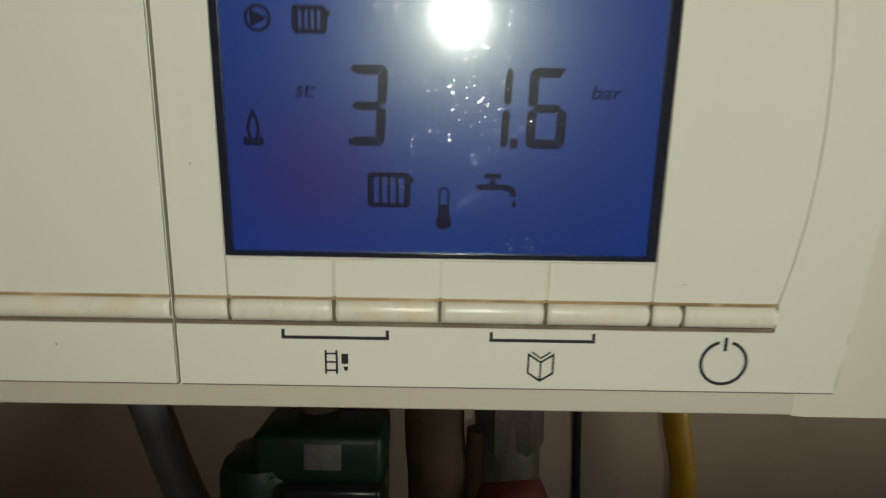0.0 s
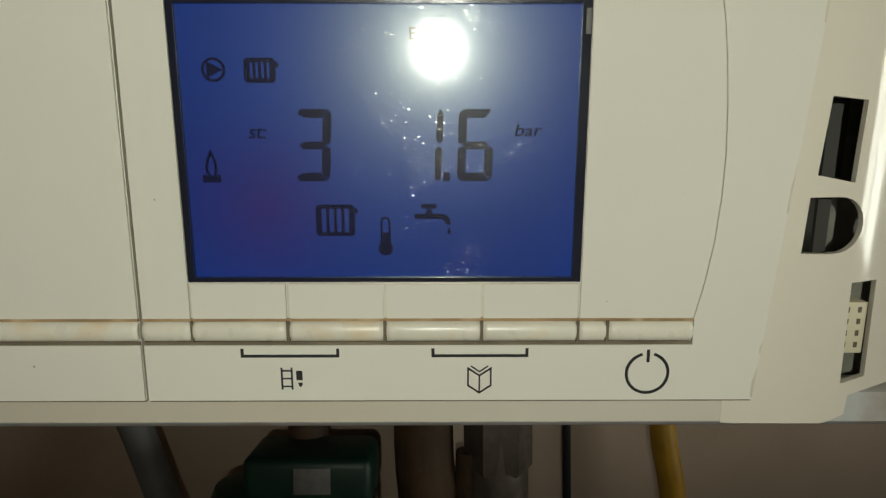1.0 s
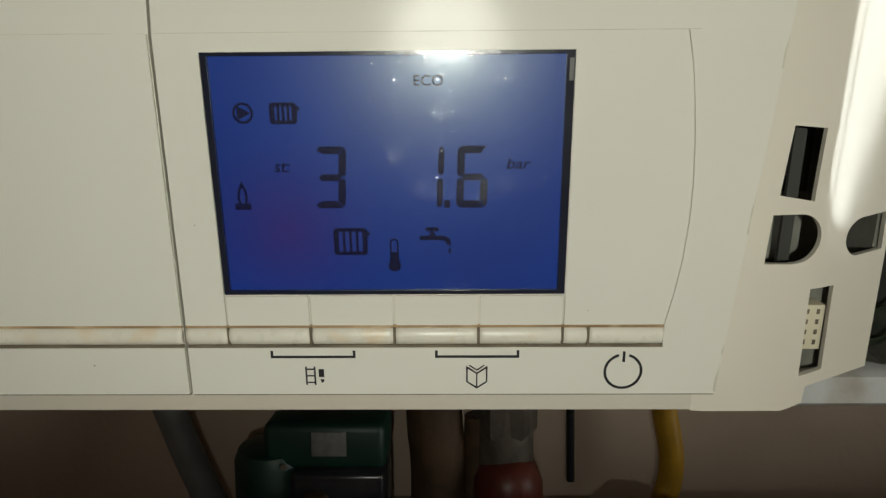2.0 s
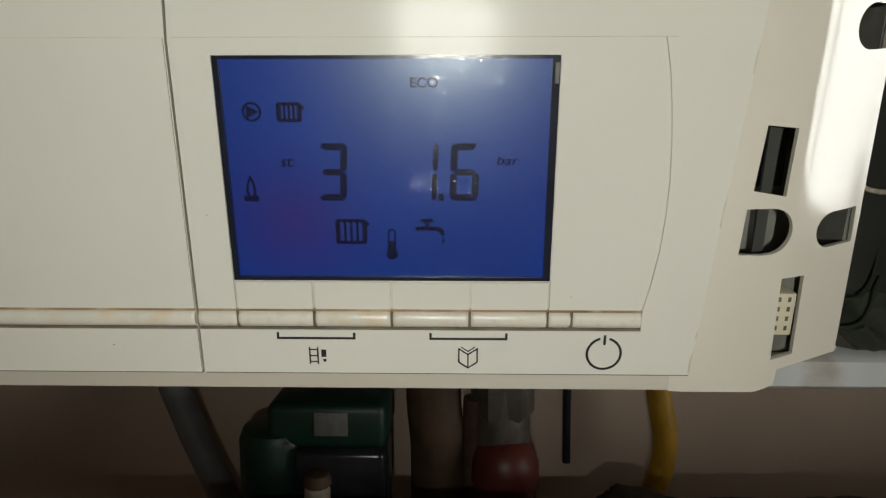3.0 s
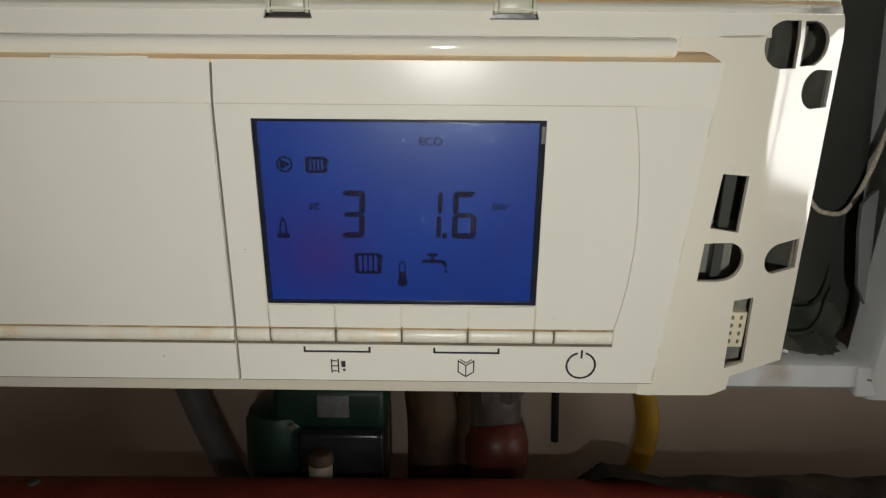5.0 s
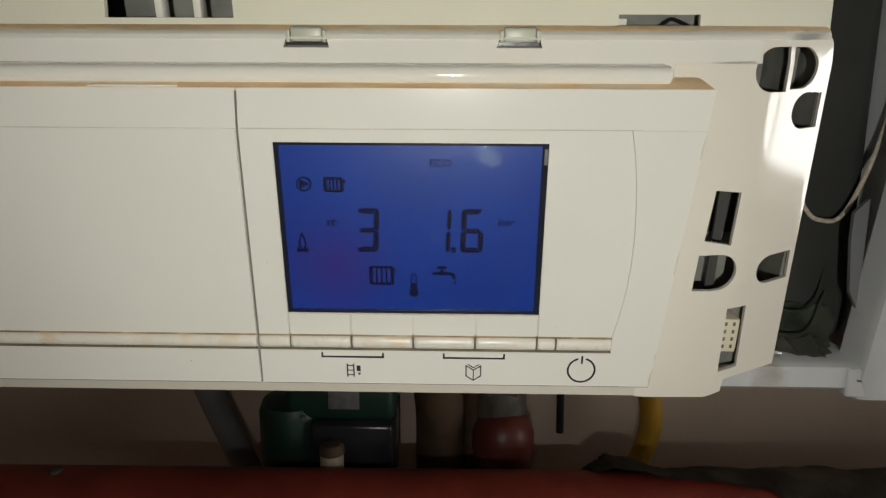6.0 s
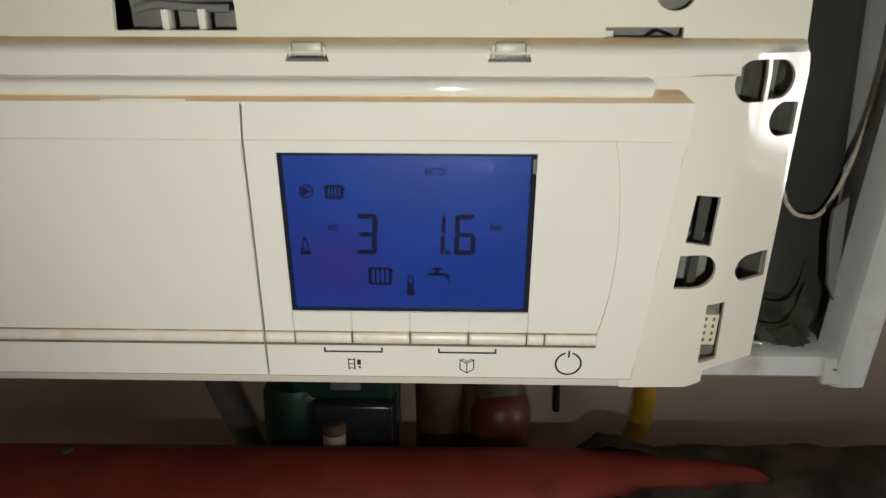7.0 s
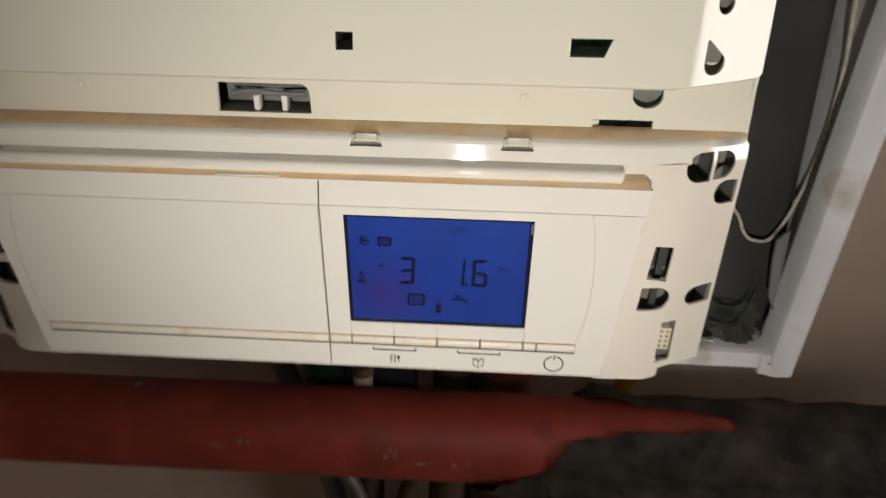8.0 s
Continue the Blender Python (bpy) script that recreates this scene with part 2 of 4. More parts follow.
def plate(bm, outer, holes, front, thick, mat=0, cuts=(), x_cuts=()):
    """A sheet of an outline in x, z with holes; front(x, z) gives its y, and it is thick deep."""
    loops, edges = [], []
    for loop in [outer, *holes]:
        vs = [bm.verts.new((x, 0, z)) for x, z in loop]
        loops.append(vs)
        edges += [bm.edges.new((vs[i], vs[(i + 1) % len(vs)])) for i in range(len(vs))]
    r = bmesh.ops.triangle_fill(bm, edges=edges, use_beauty=True, use_dissolve=False, normal=(0, -1, 0))
    tris = [g for g in r["geom"] if isinstance(g, bmesh.types.BMFace)]
    for axis, w in [(2, w) for w in cuts] + [(0, w) for w in x_cuts]:
        co, no = [0, 0, 0], [0, 0, 0]
        co[axis], no[axis] = w, 1
        geom = [*tris, *{e for f in tris for e in f.edges}, *{v for f in tris for v in f.verts}]
        r = bmesh.ops.bisect_plane(bm, geom=geom, plane_co=co, plane_no=no)
        tris = [g for g in r["geom"] if isinstance(g, bmesh.types.BMFace)]
    rim = [e for e in {e for f in tris for e in f.edges} if len(e.link_faces) == 1]
    back = {}
    for v in {v for f in tris for v in f.verts}:
        y = front(v.co.x, v.co.z) if callable(front) else front
        back[v] = bm.verts.new((v.co.x, y + thick, v.co.z))
        v.co.y = y
    for f in tris:
        f.material_index = mat
        bm.faces.new([back[v] for v in reversed(f.verts)]).material_index = mat
    for e in rim:
        v, w = e.verts
        bm.faces.new((v, w, back[w], back[v])).material_index = mat
    return bm


def sweep(bm, profile, x0, x1, mats=None, caps=True):
    """A y, z profile drawn along x; mats gives the material of each stretch of the profile."""
    a = [bm.verts.new((x0, y, z)) for y, z in profile]
    b = [bm.verts.new((x1, y, z)) for y, z in profile]
    n = len(profile)
    for i in range(n):
        j = (i + 1) % n
        bm.faces.new((a[i], a[j], b[j], b[i])).material_index = mats.get(i, 0) if mats else 0
    if caps:
        bm.faces.new(a)
        bm.faces.new(list(reversed(b)))
    return bm


def tube(bm, points, radius, sides=14, mat=0, ripple=0.0, steps=8):
    """A round tube along a smooth line; radius is a number or one for each point."""
    pts, rad = [], []
    rs = radius if isinstance(radius, (list, tuple)) else [radius] * len(points)
    P = [Vector(p) for p in points]
    for i in range(len(P) - 1):
        p0, p1, p2, p3 = P[max(i - 1, 0)], P[i], P[i + 1], P[min(i + 2, len(P) - 1)]
        for k in range(steps):
            t = k / steps
            pts.append(0.5 * ((2 * p1) + (p2 - p0) * t + (2 * p0 - 5 * p1 + 4 * p2 - p3) * t * t + (3 * p1 - p0 - 3 * p2 + p3) * t ** 3))
            rad.append(rs[i] + (rs[i + 1] - rs[i]) * t)
    pts.append(P[-1])
    rad.append(rs[-1])
    rings, side = [], None
    for i, p in enumerate(pts):
        d = (pts[min(i + 1, len(pts) - 1)] - pts[max(i - 1, 0)]).normalized()
        if side is None:
            side = d.orthogonal().normalized()
        side = (side - d * side.dot(d)).normalized()
        up = d.cross(side)
        r = rad[i] * (1 + (ripple if i % 2 else 0))
        rings.append([bm.verts.new(p + (side * math.cos(2 * math.pi * k / sides) + up * math.sin(2 * math.pi * k / sides)) * r) for k in range(sides)])
    for a, b in zip(rings, rings[1:]):
        for k in range(sides):
            bm.faces.new((a[k], a[(k + 1) % sides], b[(k + 1) % sides], b[k])).material_index = mat
    bm.faces.new(list(reversed(rings[0]))).material_index = mat
    bm.faces.new(rings[-1]).material_index = mat
    return bm


def lathe(bm, profile, centre, axis="z", sides=24, mat=0):
    """A turned body: profile of (along, radius) about an axis through centre."""
    rings = []
    for h, r in profile:
        ring = []
        for k in range(sides):
            c, s = r * math.cos(2 * math.pi * k / sides), r * math.sin(2 * math.pi * k / sides)
            off = {"z": (c, s, h), "y": (c, h, s), "x": (h, c, s)}[axis]
            ring.append(bm.verts.new(Vector(centre) + Vector(off)))
        rings.append(ring)
    for a, b in zip(rings, rings[1:]):
        for k in range(sides):
            bm.faces.new((a[k], a[(k + 1) % sides], b[(k + 1) % sides], b[k])).material_index = mat
    bm.faces.new(list(reversed(rings[0]))).material_index = mat
    bm.faces.new(rings[-1]).material_index = mat
    return bm


def arc(cx, cz, rx, rz, a0, a1, n=10):
    return [(cx + rx * math.cos(radians(a0 + (a1 - a0) * i / n)), cz + rz * math.sin(radians(a0 + (a1 - a0) * i / n))) for i in range(n + 1)]


def stroke(bm, pts, width, y, thick, closed=False):
    """A flat printed line of even width along points in x, z."""
    n = len(pts)
    P = [Vector((x, z)) for x, z in pts]
    left, right = [], []
    for i, p in enumerate(P):
        a = P[(i - 1) % n] if (closed or i > 0) else p
        b = P[(i + 1) % n] if (closed or i < n - 1) else p
        d0 = (p - a).normalized() if (p - a).length > 1e-9 else (b - p).normalized()
        d1 = (b - p).normalized() if (b - p).length > 1e-9 else d0
        nrm = Vector((-(d0 + d1).y, (d0 + d1).x)).normalized()
        k = 0.5 * width / max(0.4, nrm.dot(Vector((-d0.y, d0.x))))
        left.append(p + nrm * k)
        right.append(p - nrm * k)
    va = [[bm.verts.new((q.x, yy, q.y)) for q in side] for side in (left, right) for yy in (y, y + thick)]
    lf, lb, rf, rb = va
    m = n if closed else n - 1
    for i in range(m):
        j = (i + 1) % n
        bm.faces.new((lf[i], lf[j], rf[j], rf[i]))
        bm.faces.new((lf[j], lf[i], lb[i], lb[j]))
        bm.faces.new((rf[i], rf[j], rb[j], rb[i]))
    if not closed:
        bm.faces.new((lf[0], rf[0], rb[0], lb[0]))
        bm.faces.new((rf[-1], lf[-1], lb[-1], rb[-1]))
    return bm


def lettering(name, text, height, width, x, z, y, slant, mat, parent):
    """Printed words in the built-in letters, as a mesh of this height and width (cm) with its lower left corner at x, z."""
    cu = bpy.data.curves.new(name, "FONT")
    cu.body, cu.shear, cu.resolution_u, cu.offset = text, slant, 3, 0.010
    tmp = bpy.data.objects.new(name, cu)
    me = bpy.data.meshes.new_from_object(tmp)
    bpy.data.objects.remove(tmp)
    xs, ys = [v.co.x for v in me.vertices], [v.co.y for v in me.vertices]
    sx, sy = width / (max(xs) - min(xs)), height / (max(ys) - min(ys))
    x_min, y_min = min(xs), min(ys)
    for v in me.vertices:
        v.co = ((x + (v.co.x - x_min) * sx) * CM, y * CM, (z + (v.co.y - y_min) * sy) * CM)
    me.materials.append(mat)
    ob = new(name, me)
    ob.parent = parent
    return ob


# ---- the room ----
def wall(name, lo, hi, mat, label):
    bm = bmesh.new()
    block(bm, lo, hi)
    return single(name, bm, mat, Matrix(), label, "wall", kind="structure", smooth=False)


wall("wall_north", (-170, 42, 0), (190, 54, 250), M_wall, "beige plastered wall with faint stains behind the boiler")
wall("wall_south", (-170, -232, 0), (190, -220, 250), M_wall, "beige plastered wall")
wall("wall_west", (-182, -232, 0), (-170, 54, 250), M_wall, "beige plastered wall")
bm = bmesh.new()
plate(bm, [(-232, 0), (54, 0), (54, 250), (-232, 250)], [[(-103, 90), (-33, 90), (-33, 177), (-103, 177)]], 0, 12)
for v in bm.verts:
    v.co = (190 + v.co.y, v.co.x, v.co.z)
single("wall_east", bm, M_wall, Matrix(), "beige plastered wall with a window opening", "wall", kind="structure", smooth=False)
wall("floor", (-182, -232, -10), (202, 54, 0), M_floor, "grey tiled floor").name = "floor"
wall("ceiling", (-182, -232, 250), (202, 54, 260), M_ceil, "white plastered ceiling").name = "ceiling"
bm = bmesh.new()
block(bm, (-4000, -4000, -30), (4000, 4000, -15))
single("ground", bm, M_lawn, Matrix(), "green lawn outside the window", "ground", kind="structure", smooth=False)
win = thing("window_1", Matrix(), "white framed window letting in daylight", "window", kind="structure")
for n, lo, hi in (("window_frame", (192, -103, 90), (197, -99, 177)), ("window_frame", (192, -37, 90), (197, -33, 177)), ("window_frame", (192, -99, 173), (197, -37, 177)), ("window_frame", (192, -99, 90), (197, -37, 94)), ("mullion", (192, -66.5, 94), (197, -63.5, 173)), ("window_sill", (182, -107, 86), (192, -29, 90))):
    bm = bmesh.new()
    block(bm, lo, hi, 0.5)
    part(n, bm, M_frame, win)
for lo, hi in (((194, -99, 94), (194.6, -66.5, 173)), ((194, -63.5, 94), (194.6, -37, 173))):
    bm = bmesh.new()
    block(bm, lo, hi)
    part("pane", bm, M_pane, win, "clear glass").visible_shadow = False


# ---- the boiler's casing ----
casing = thing("boiler_casing", HOME, "white enamelled steel boiler casing with its front cover taken off", "boiler casing")
MID = -4.8                               # middle of the boiler


def mirrored(x):
    return 2 * MID - x


LEAN_OUT = 0.20                          # the front edges lean forward


def side_sheet(sign):
    """One side: outer sheet, front flange and its folded return."""
    bm = bmesh.new()
    prof = [(17.0, 41.9), (17.0, 5.35), (16.85, 5.1), (16.6, 5.0), (15.95, 5.0), (15.7, 5.1), (15.6, 5.35), (15.6, 6.5), (15.72, 6.5), (15.72, 5.4), (16.75, 5.4), (16.85, 41.9)]
    lo = [bm.verts.new((x if sign > 0 else mirrored(x), y, -4.5)) for x, y in prof]
    hi = [bm.verts.new((x if sign > 0 else mirrored(x), y - (LEAN_OUT * 66.5 if y < 9 else 0), 62)) for x, y in prof]
    n = len(prof)
    for i in range(n):
        bm.faces.new((lo[i], lo[(i + 1) % n], hi[(i + 1) % n], hi[i]))
    bm.faces.new(lo)
    bm.faces.new(list(reversed(hi)))
    return bm


part("side_panel", side_sheet(1), M_steel, casing, "white side sheet with folded front flange")
part("side_panel", side_sheet(-1), M_steel, casing)
bm = bmesh.new()
plate(bm, [(15.62, -1.3), (15.28, -0.6), (15.12, 1.2), (15.12, 2.2), (15.40, 2.5), (15.62, 2.7)], [], 5.6, 0.16)
part("lip_tab", bm, M_hose, casing, "grey folded tab on the flange")
bm = bmesh.new()
sweep(bm, [(5.05, -4.05), (5.25, -4.2), (9.0, -4.25), (9.0, -4.1), (5.5, -4.0), (5.4, -3.35), (7.6, -3.2), (7.6, -3.08), (5.3, -3.12), (5.05, -3.3)], mirrored(15.9), 15.9)
part("bottom_rail", bm, M_steel, casing, "grimy white bottom rail")
bm = bmesh.new()
block(bm, (15.2, 4.97, -4.40), (16.80, 5.6, -3.30), 0.10, 3)
part("corner_bracket", bm, M_steel, casing, "rounded corner joint with chipped enamel")
bm = bmesh.new()
stroke(bm, [(15.55, -3.75), (16.2, -3.85), (16.45, -3.72)], 0.07, 4.95, 0.03)
stroke(bm, [(16.3, -3.45), (16.5, -3.5), (16.52, -3.95), (16.35, -4.1)], 0.04, 4.955, 0.03)
part("scratch", bm, M_gap_and_shade, casing, "dark chip in the enamel")
bm = bmesh.new()
block(bm, (mirrored(16.8), 41.2, -4.0), (16.8, 41.9, 62))
part("back_panel", bm, M_chamber, casing, "dark steel back panel", smooth=False)
bm = bmesh.new()
block(bm, (mirrored(16.8), 5.4, 61.6), (16.8, 41.0, 62))
part("top_panel", bm, M_steel, casing, smooth=False)

chamber = thing("combustion_chamber", HOME, "dark grey sheet steel chamber inside the boiler", "chamber")
bm = bmesh.new()
block(bm, (mirrored(16.6), 7.4, -3.0), (16.6, 36, 58), 0.6, 3)
part("housing", bm, M_chamber, chamber)
bm = bmesh.new()
for z in (9, 19, 31):
    block(bm, (mirrored(14.0), 7.25, z), (14.0, 7.4, z + 0.8), 0.1)
part("seam_fold", bm, M_chamber, chamber)


# crumpled insulation and wires in the bottom of the casing
def crumpled(lo, hi, nx, nz, amp, seed):
    bm = bmesh.new()
    rows = []
    for i in range(nx + 1):
        row = []
        for k in range(nz + 1):
            u, w = i / nx, k / nz
            x, z = lo[0] + (hi[0] - lo[0]) * u, lo[2] + (hi[2] - lo[2]) * w
            y = lo[1] + (hi[1] - lo[1]) * w
            q = Vector((x * 0.7, z * 0.7, seed))
            d = noise.noise(q) + 0.6 * abs(noise.noise(q * 2.3)) + 0.3 * noise.noise(q * 5)
            row.append(bm.verts.new((x + 0.25 * noise.noise(q * 3 + Vector((7, 0, 0))), y - amp * d, z + 0.3 * noise.noise(q * 2 + Vector((0, 9, 0))))))
        rows.append(row)
    for a, b in zip(rows, rows[1:]):
        for k in range(nz):
            bm.faces.new((a[k], a[k + 1], b[k + 1], b[k]))
    bmesh.ops.solidify(bm, geom=bm.faces[:], thickness=0.08)
    return bm


single("insulation_sheet", crumpled((4, 6.6, -3.2), (15.5, 7.3, -1.6), 52, 16, 0.30, 3.0), M_foil, HOME, "crumpled grey green insulation sheet inside the casing bottom", "insulation")
single("dust_heap", crumpled((6, 5.6, -3.12), (15.2, 8.4, -2.3), 36, 10, 0.22, 8.0), surface("grey_brown_dust", (0.20, 0.20, 0.16), 0.9, vary=0.3, scale=80, bump=0.7, bump_scale=120), HOME, "grey brown dust on the bottom rail", "dust", kind="stuff")
for name, pts, r, mt, lab in (
    ("cable", [(9.81, 6.3, 6.96), (12.18, 6.85, 4.65), (13.65, 6.85, 3.06), (14.08, 6.85, 2.21), (14.61, 6.85, 1.79), (15.49, 6.85, 1.99), (16.35, 6.85, 4.1), (16.54, 6.3, 6.87), (16.27, 5.5, 9.73), (15.75, 4.75, 12.0), (15.6, 4.8, 18.0), (14.5, 7.0, 26.0)], 0.085, M_cord, "beige braided cord hanging in a loop inside the casing"),
    ("wire", [(10.5, 6.4, 1.5), (12.4, 6.5, -0.6), (13.6, 6.6, -1.6), (14.8, 6.9, -1.4), (15.6, 7.6, 0.4)], 0.045, M_wire, "thin green wire lying on the insulation"),
    ("wire", [(10.8, 5.9, -0.4), (12.2, 5.8, -1.5), (12.9, 5.9, -2.3), (14.4, 6.5, -2.4), (15.3, 7.0, -1.0)], 0.04, M_wire, "thin green wire lying on the insulation"),
):
    bm = bmesh.new()
    tube(bm, pts, r, 8)
    single(name, bm, mt, HOME, lab, "cable")
bm = bmesh.new()
tube(bm, [(11.2, 5.55, -2.75), (12.1, 5.45, -2.85), (13.0, 5.5, -2.95)], [0.12, 0.22, 0.1], 8)
single("foil_scrap", bm, surface("bare_foil", (0.35, 0.35, 0.32), 0.3, metal=0.7, vary=0.3, bump=0.6, bump_scale=200), HOME, "twisted scrap of grey foil on the rail", "scrap")

# ---- the control box ----
box = thing("control_box", BOX, "cream plastic boiler control box with blue display and cover flap", "control box")


def edge_x(z):
    """The right edge of the front panels."""
    return 6.844 + 0.0824 * z


BAND_END, OUTER = 8.86, 11.04
FOLD = 9.15                              # where the wing turns back


def wing_front(x, z=0.0):
    """The wing's y: nearly flat beside the panel, then turning back round a soft fold."""
    w = 0.13
    turned = w * math.log(1.0 + math.exp(min(40.0, (x - FOLD) / w)))
    return 1.02 + 0.13 * max(0.0, x - 6.9) + 0.27 * turned + 0.20 * max(0.0, z - 6.5)


def both_sides(name, make, mats, label=""):
    for sign in (1, -1):
        bm = make()
        if sign < 0:
            for v in bm.verts:
                v.co.x = mirrored(v.co.x)
        part(name, bm, mats, box, label)


# main shell behind the front panels, a profile drawn along the box
bm = bmesh.new()
prof = [(7.0, -3.20), (1.08, -3.20), (1.04, -3.185), (1.02, -3.15), (1.02, 6.42), (1.04, 6.52), (1.16, 6.78), (1.40, 6.90), (7.0, 6.90)]
sweep(bm, prof, mirrored(6.60), 6.60)
part("shell", bm, M_wing, box, "glossy cream shell behind the front panels")


def latch_hole(x0, x1):
    return [(x0, 6.86), (x1, 6.86), (x1 - 0.08, 7.14), (x0 + 0.1, 7.14)]


# sloping upper band with the latch openings, and the rounded dusty top edge
bm = bmesh.new()
plate(bm, [(mirrored(BAND_END), 6.50), (BAND_END, 6.5), (BAND_END, 7.16), (mirrored(BAND_END), 7.16)],
      [latch_hole(-3.25, -2.09), latch_hole(2.11, 3.26)], lambda x, z: wing_front(max(x, mirrored(x)), z), 0.12, x_cuts=[mirrored(x) for x in (7.5, 6.95, 6.85, 6.4)] + [6.4, 6.85, 6.95, 7.5])
part("upper_band", bm, M_body, box)
bm = bmesh.new()
top_prof = [(1.09, 7.06), (1.12, 7.12), (1.19, 7.19), (1.40, 7.27), (2.0, 7.37), (2.60, 7.39), (2.60, 7.05), (1.45, 7.02)]
nodes = [6.9, BAND_END, 9.4, 10.2, 10.92]
stops = [mirrored(x) for x in reversed(nodes)] + nodes
for x0, x1 in zip(stops, stops[1:]):
    seen = set(bm.verts)
    sweep(bm, top_prof, x0, x1, {3: 1, 4: 1}, caps=x0 == stops[0] or x1 == stops[-1])
    for v in bm.verts:
        if v not in seen:
            v.co.y += (wing_front(max(v.co.x, mirrored(v.co.x))) - 1.02) * (2.60 - v.co.y) / 1.51
bmesh.ops.remove_doubles(bm, verts=bm.verts, dist=0.001)
part("top_edge", bm, [M_body, M_dust], box, "rounded top edge stained by brown dust")
bm = bmesh.new()
sweep(bm, [(0.92, 6.00)] + [(0.98 - 0.66 * math.sin(a) ** 0.3, 6.25 - 0.24 * math.cos(a)) for a in [math.pi * i / 12 for i in range(1, 12)]] + [(1.02, 6.50), (1.02, 6.00)], mirrored(6.30), 6.30)
lathe(bm, [(0, 0.23), (0.06, 0.22), (0.11, 0.15), (0.13, 0.04)], (6.30, 0.66, 6.25), "x", 16)
part("hinge_bar", bm, M_body, box, "rounded cream hinge bar")
bm = bmesh.new()
sweep(bm, [(0.10, 5.975), (0.50, 6.11), (0.99, 6.18), (0.99, 5.9), (0.10, 5.9)], mirrored(7.2), 7.2)
for v in bm.verts:
    if v.co.y < 0.5:
        v.co.x += 0.1 if v.co.x > MID else -0.1
part("dusty_ledge", bm, M_dust, box, "ledge above the front panels stained by brown dust", smooth=False)
for x0 in (-3.25, 2.11):
    bm = bmesh.new()
    block(bm, (x0 + 0.20, 1.12, 7.0), (x0 + 0.98, 1.26, 7.33), 0.035)
    block(bm, (x0 + 0.08, 1.10, 6.98), (x0 + 0.19, 1.4, 7.27), 0.03)
    block(bm, (x0 + 0.99, 1.10, 6.98), (x0 + 1.09, 1.4, 7.27), 0.03)
    latch = part("latch", bm, M_latch, box, "pale translucent latch tongue")
    bm = bmesh.new()
    block(bm, (x0 + 0.02, 1.52, 6.84), (x0 + 1.12, 1.56, 7.1))
    part("latch_pocket", bm, M_black, latch, smooth=False)
    bm = bmesh.new()
    stroke(bm, [(x0 + 0.19, 7.0), (x0 + 0.19, 7.31), (x0 + 0.23, 7.345), (x0 + 0.95, 7.345), (x0 + 0.99, 7.31), (x0 + 0.99, 7.0)], 0.025, 1.108, 0.05)
    part("latch_rim", bm, M_inner, latch, smooth=False)


def wing_sheet():
    bm = bmesh.new()
    outer = [(6.602, -3.20), (8.81, -3.36), (9.34, -3.22), (9.38, -2.80), (11.18, -2.64), (11.05, 6.9)] + arc(10.80, 6.9, 0.25, 0.27, 0, 90, 5) + [(BAND_END, 7.17), (BAND_END, 6.5), (6.602, 6.5)]
    slot = [(8.18, 3.20), (8.91, 3.13), (8.86, 1.60), (8.06, 1.75)]
    d_slot = [(7.91, 0.25), (7.97, 1.33), (8.56, 1.33)] + arc(8.62, 0.78, 0.54, 0.55, 78, -78, 12) + [(8.5, 0.22)]
    plug_slot = [(9.09, -0.38), (9.73, -0.37), (9.78, -2.44), (9.14, -2.51)]
    h1 = [(9.70, 5.78), (9.68, 6.90)] + arc(9.26, 6.34, 0.54, 0.56, 95, 265, 14)
    h2 = [(9.82, 5.83), (9.81, 6.89)] + arc(10.12, 6.36, 0.50, 0.53, 88, -75, 14)
    h3 = arc(10.48, 5.26, 0.45, 0.49, 95, 262, 14) + [(10.93, 4.80), (10.91, 5.72)]
    h4 = arc(10.34, 0.70, 0.47, 0.45, 100, 255, 12) + [(11.0, 0.34), (10.96, 1.22)]
    return plate(bm, outer, [slot, d_slot, plug_slot, h1, h2, h3, h4], wing_front, 0.14, cuts=[6.5], x_cuts=[6.9] + [8.5 + 0.1 * i for i in range(15)])


both_sides("wing", wing_sheet, M_wing, "glossy cream side wing with cable slots and round openings")


def side_return():
    """The wing's underside, slanting up outside the fold."""
    bm = bmesh.new()
    for x0, x1, z0, z1 in ((6.62, 8.80, -3.19, -3.35), (8.82, 9.32, -3.35, -3.22), (9.42, OUTER - 0.1, -2.79, -2.65)):
        n = 8
        top = []
        for i in range(n + 1):
            x = x0 + (x1 - x0) * i / n
            z = z0 + (z1 - z0) * i / n
            top.append((x, wing_front(x) + 0.12, z))
        ring = top + [(x1, 7.0, z1), (x0, 7.0, z0)]
        a = [bm.verts.new(p) for p in ring]
        b = [bm.verts.new((p[0], p[1], p[2] + 0.10)) for p in ring]
        bm.faces.new(a)
        bm.faces.new(list(reversed(b)))
        for i in range(len(ring)):
            j = (i + 1) % len(ring)
            bm.faces.new((a[i], a[j], b[j], b[i]))
    return bm


both_sides("side_return", side_return, M_wing)


def lining():
    bm = bmesh.new()
    block(bm, (6.62, 3.4, -2.7), (OUTER - 0.2, 3.6, 6.8))
    return bm


def flank():
    return block(bmesh.new(), (OUTER - 0.10, 2.28, -2.60), (OUTER, 7.0, 6.86))


def web(lo, hi):
    return lambda: block(bmesh.new(), lo, hi)


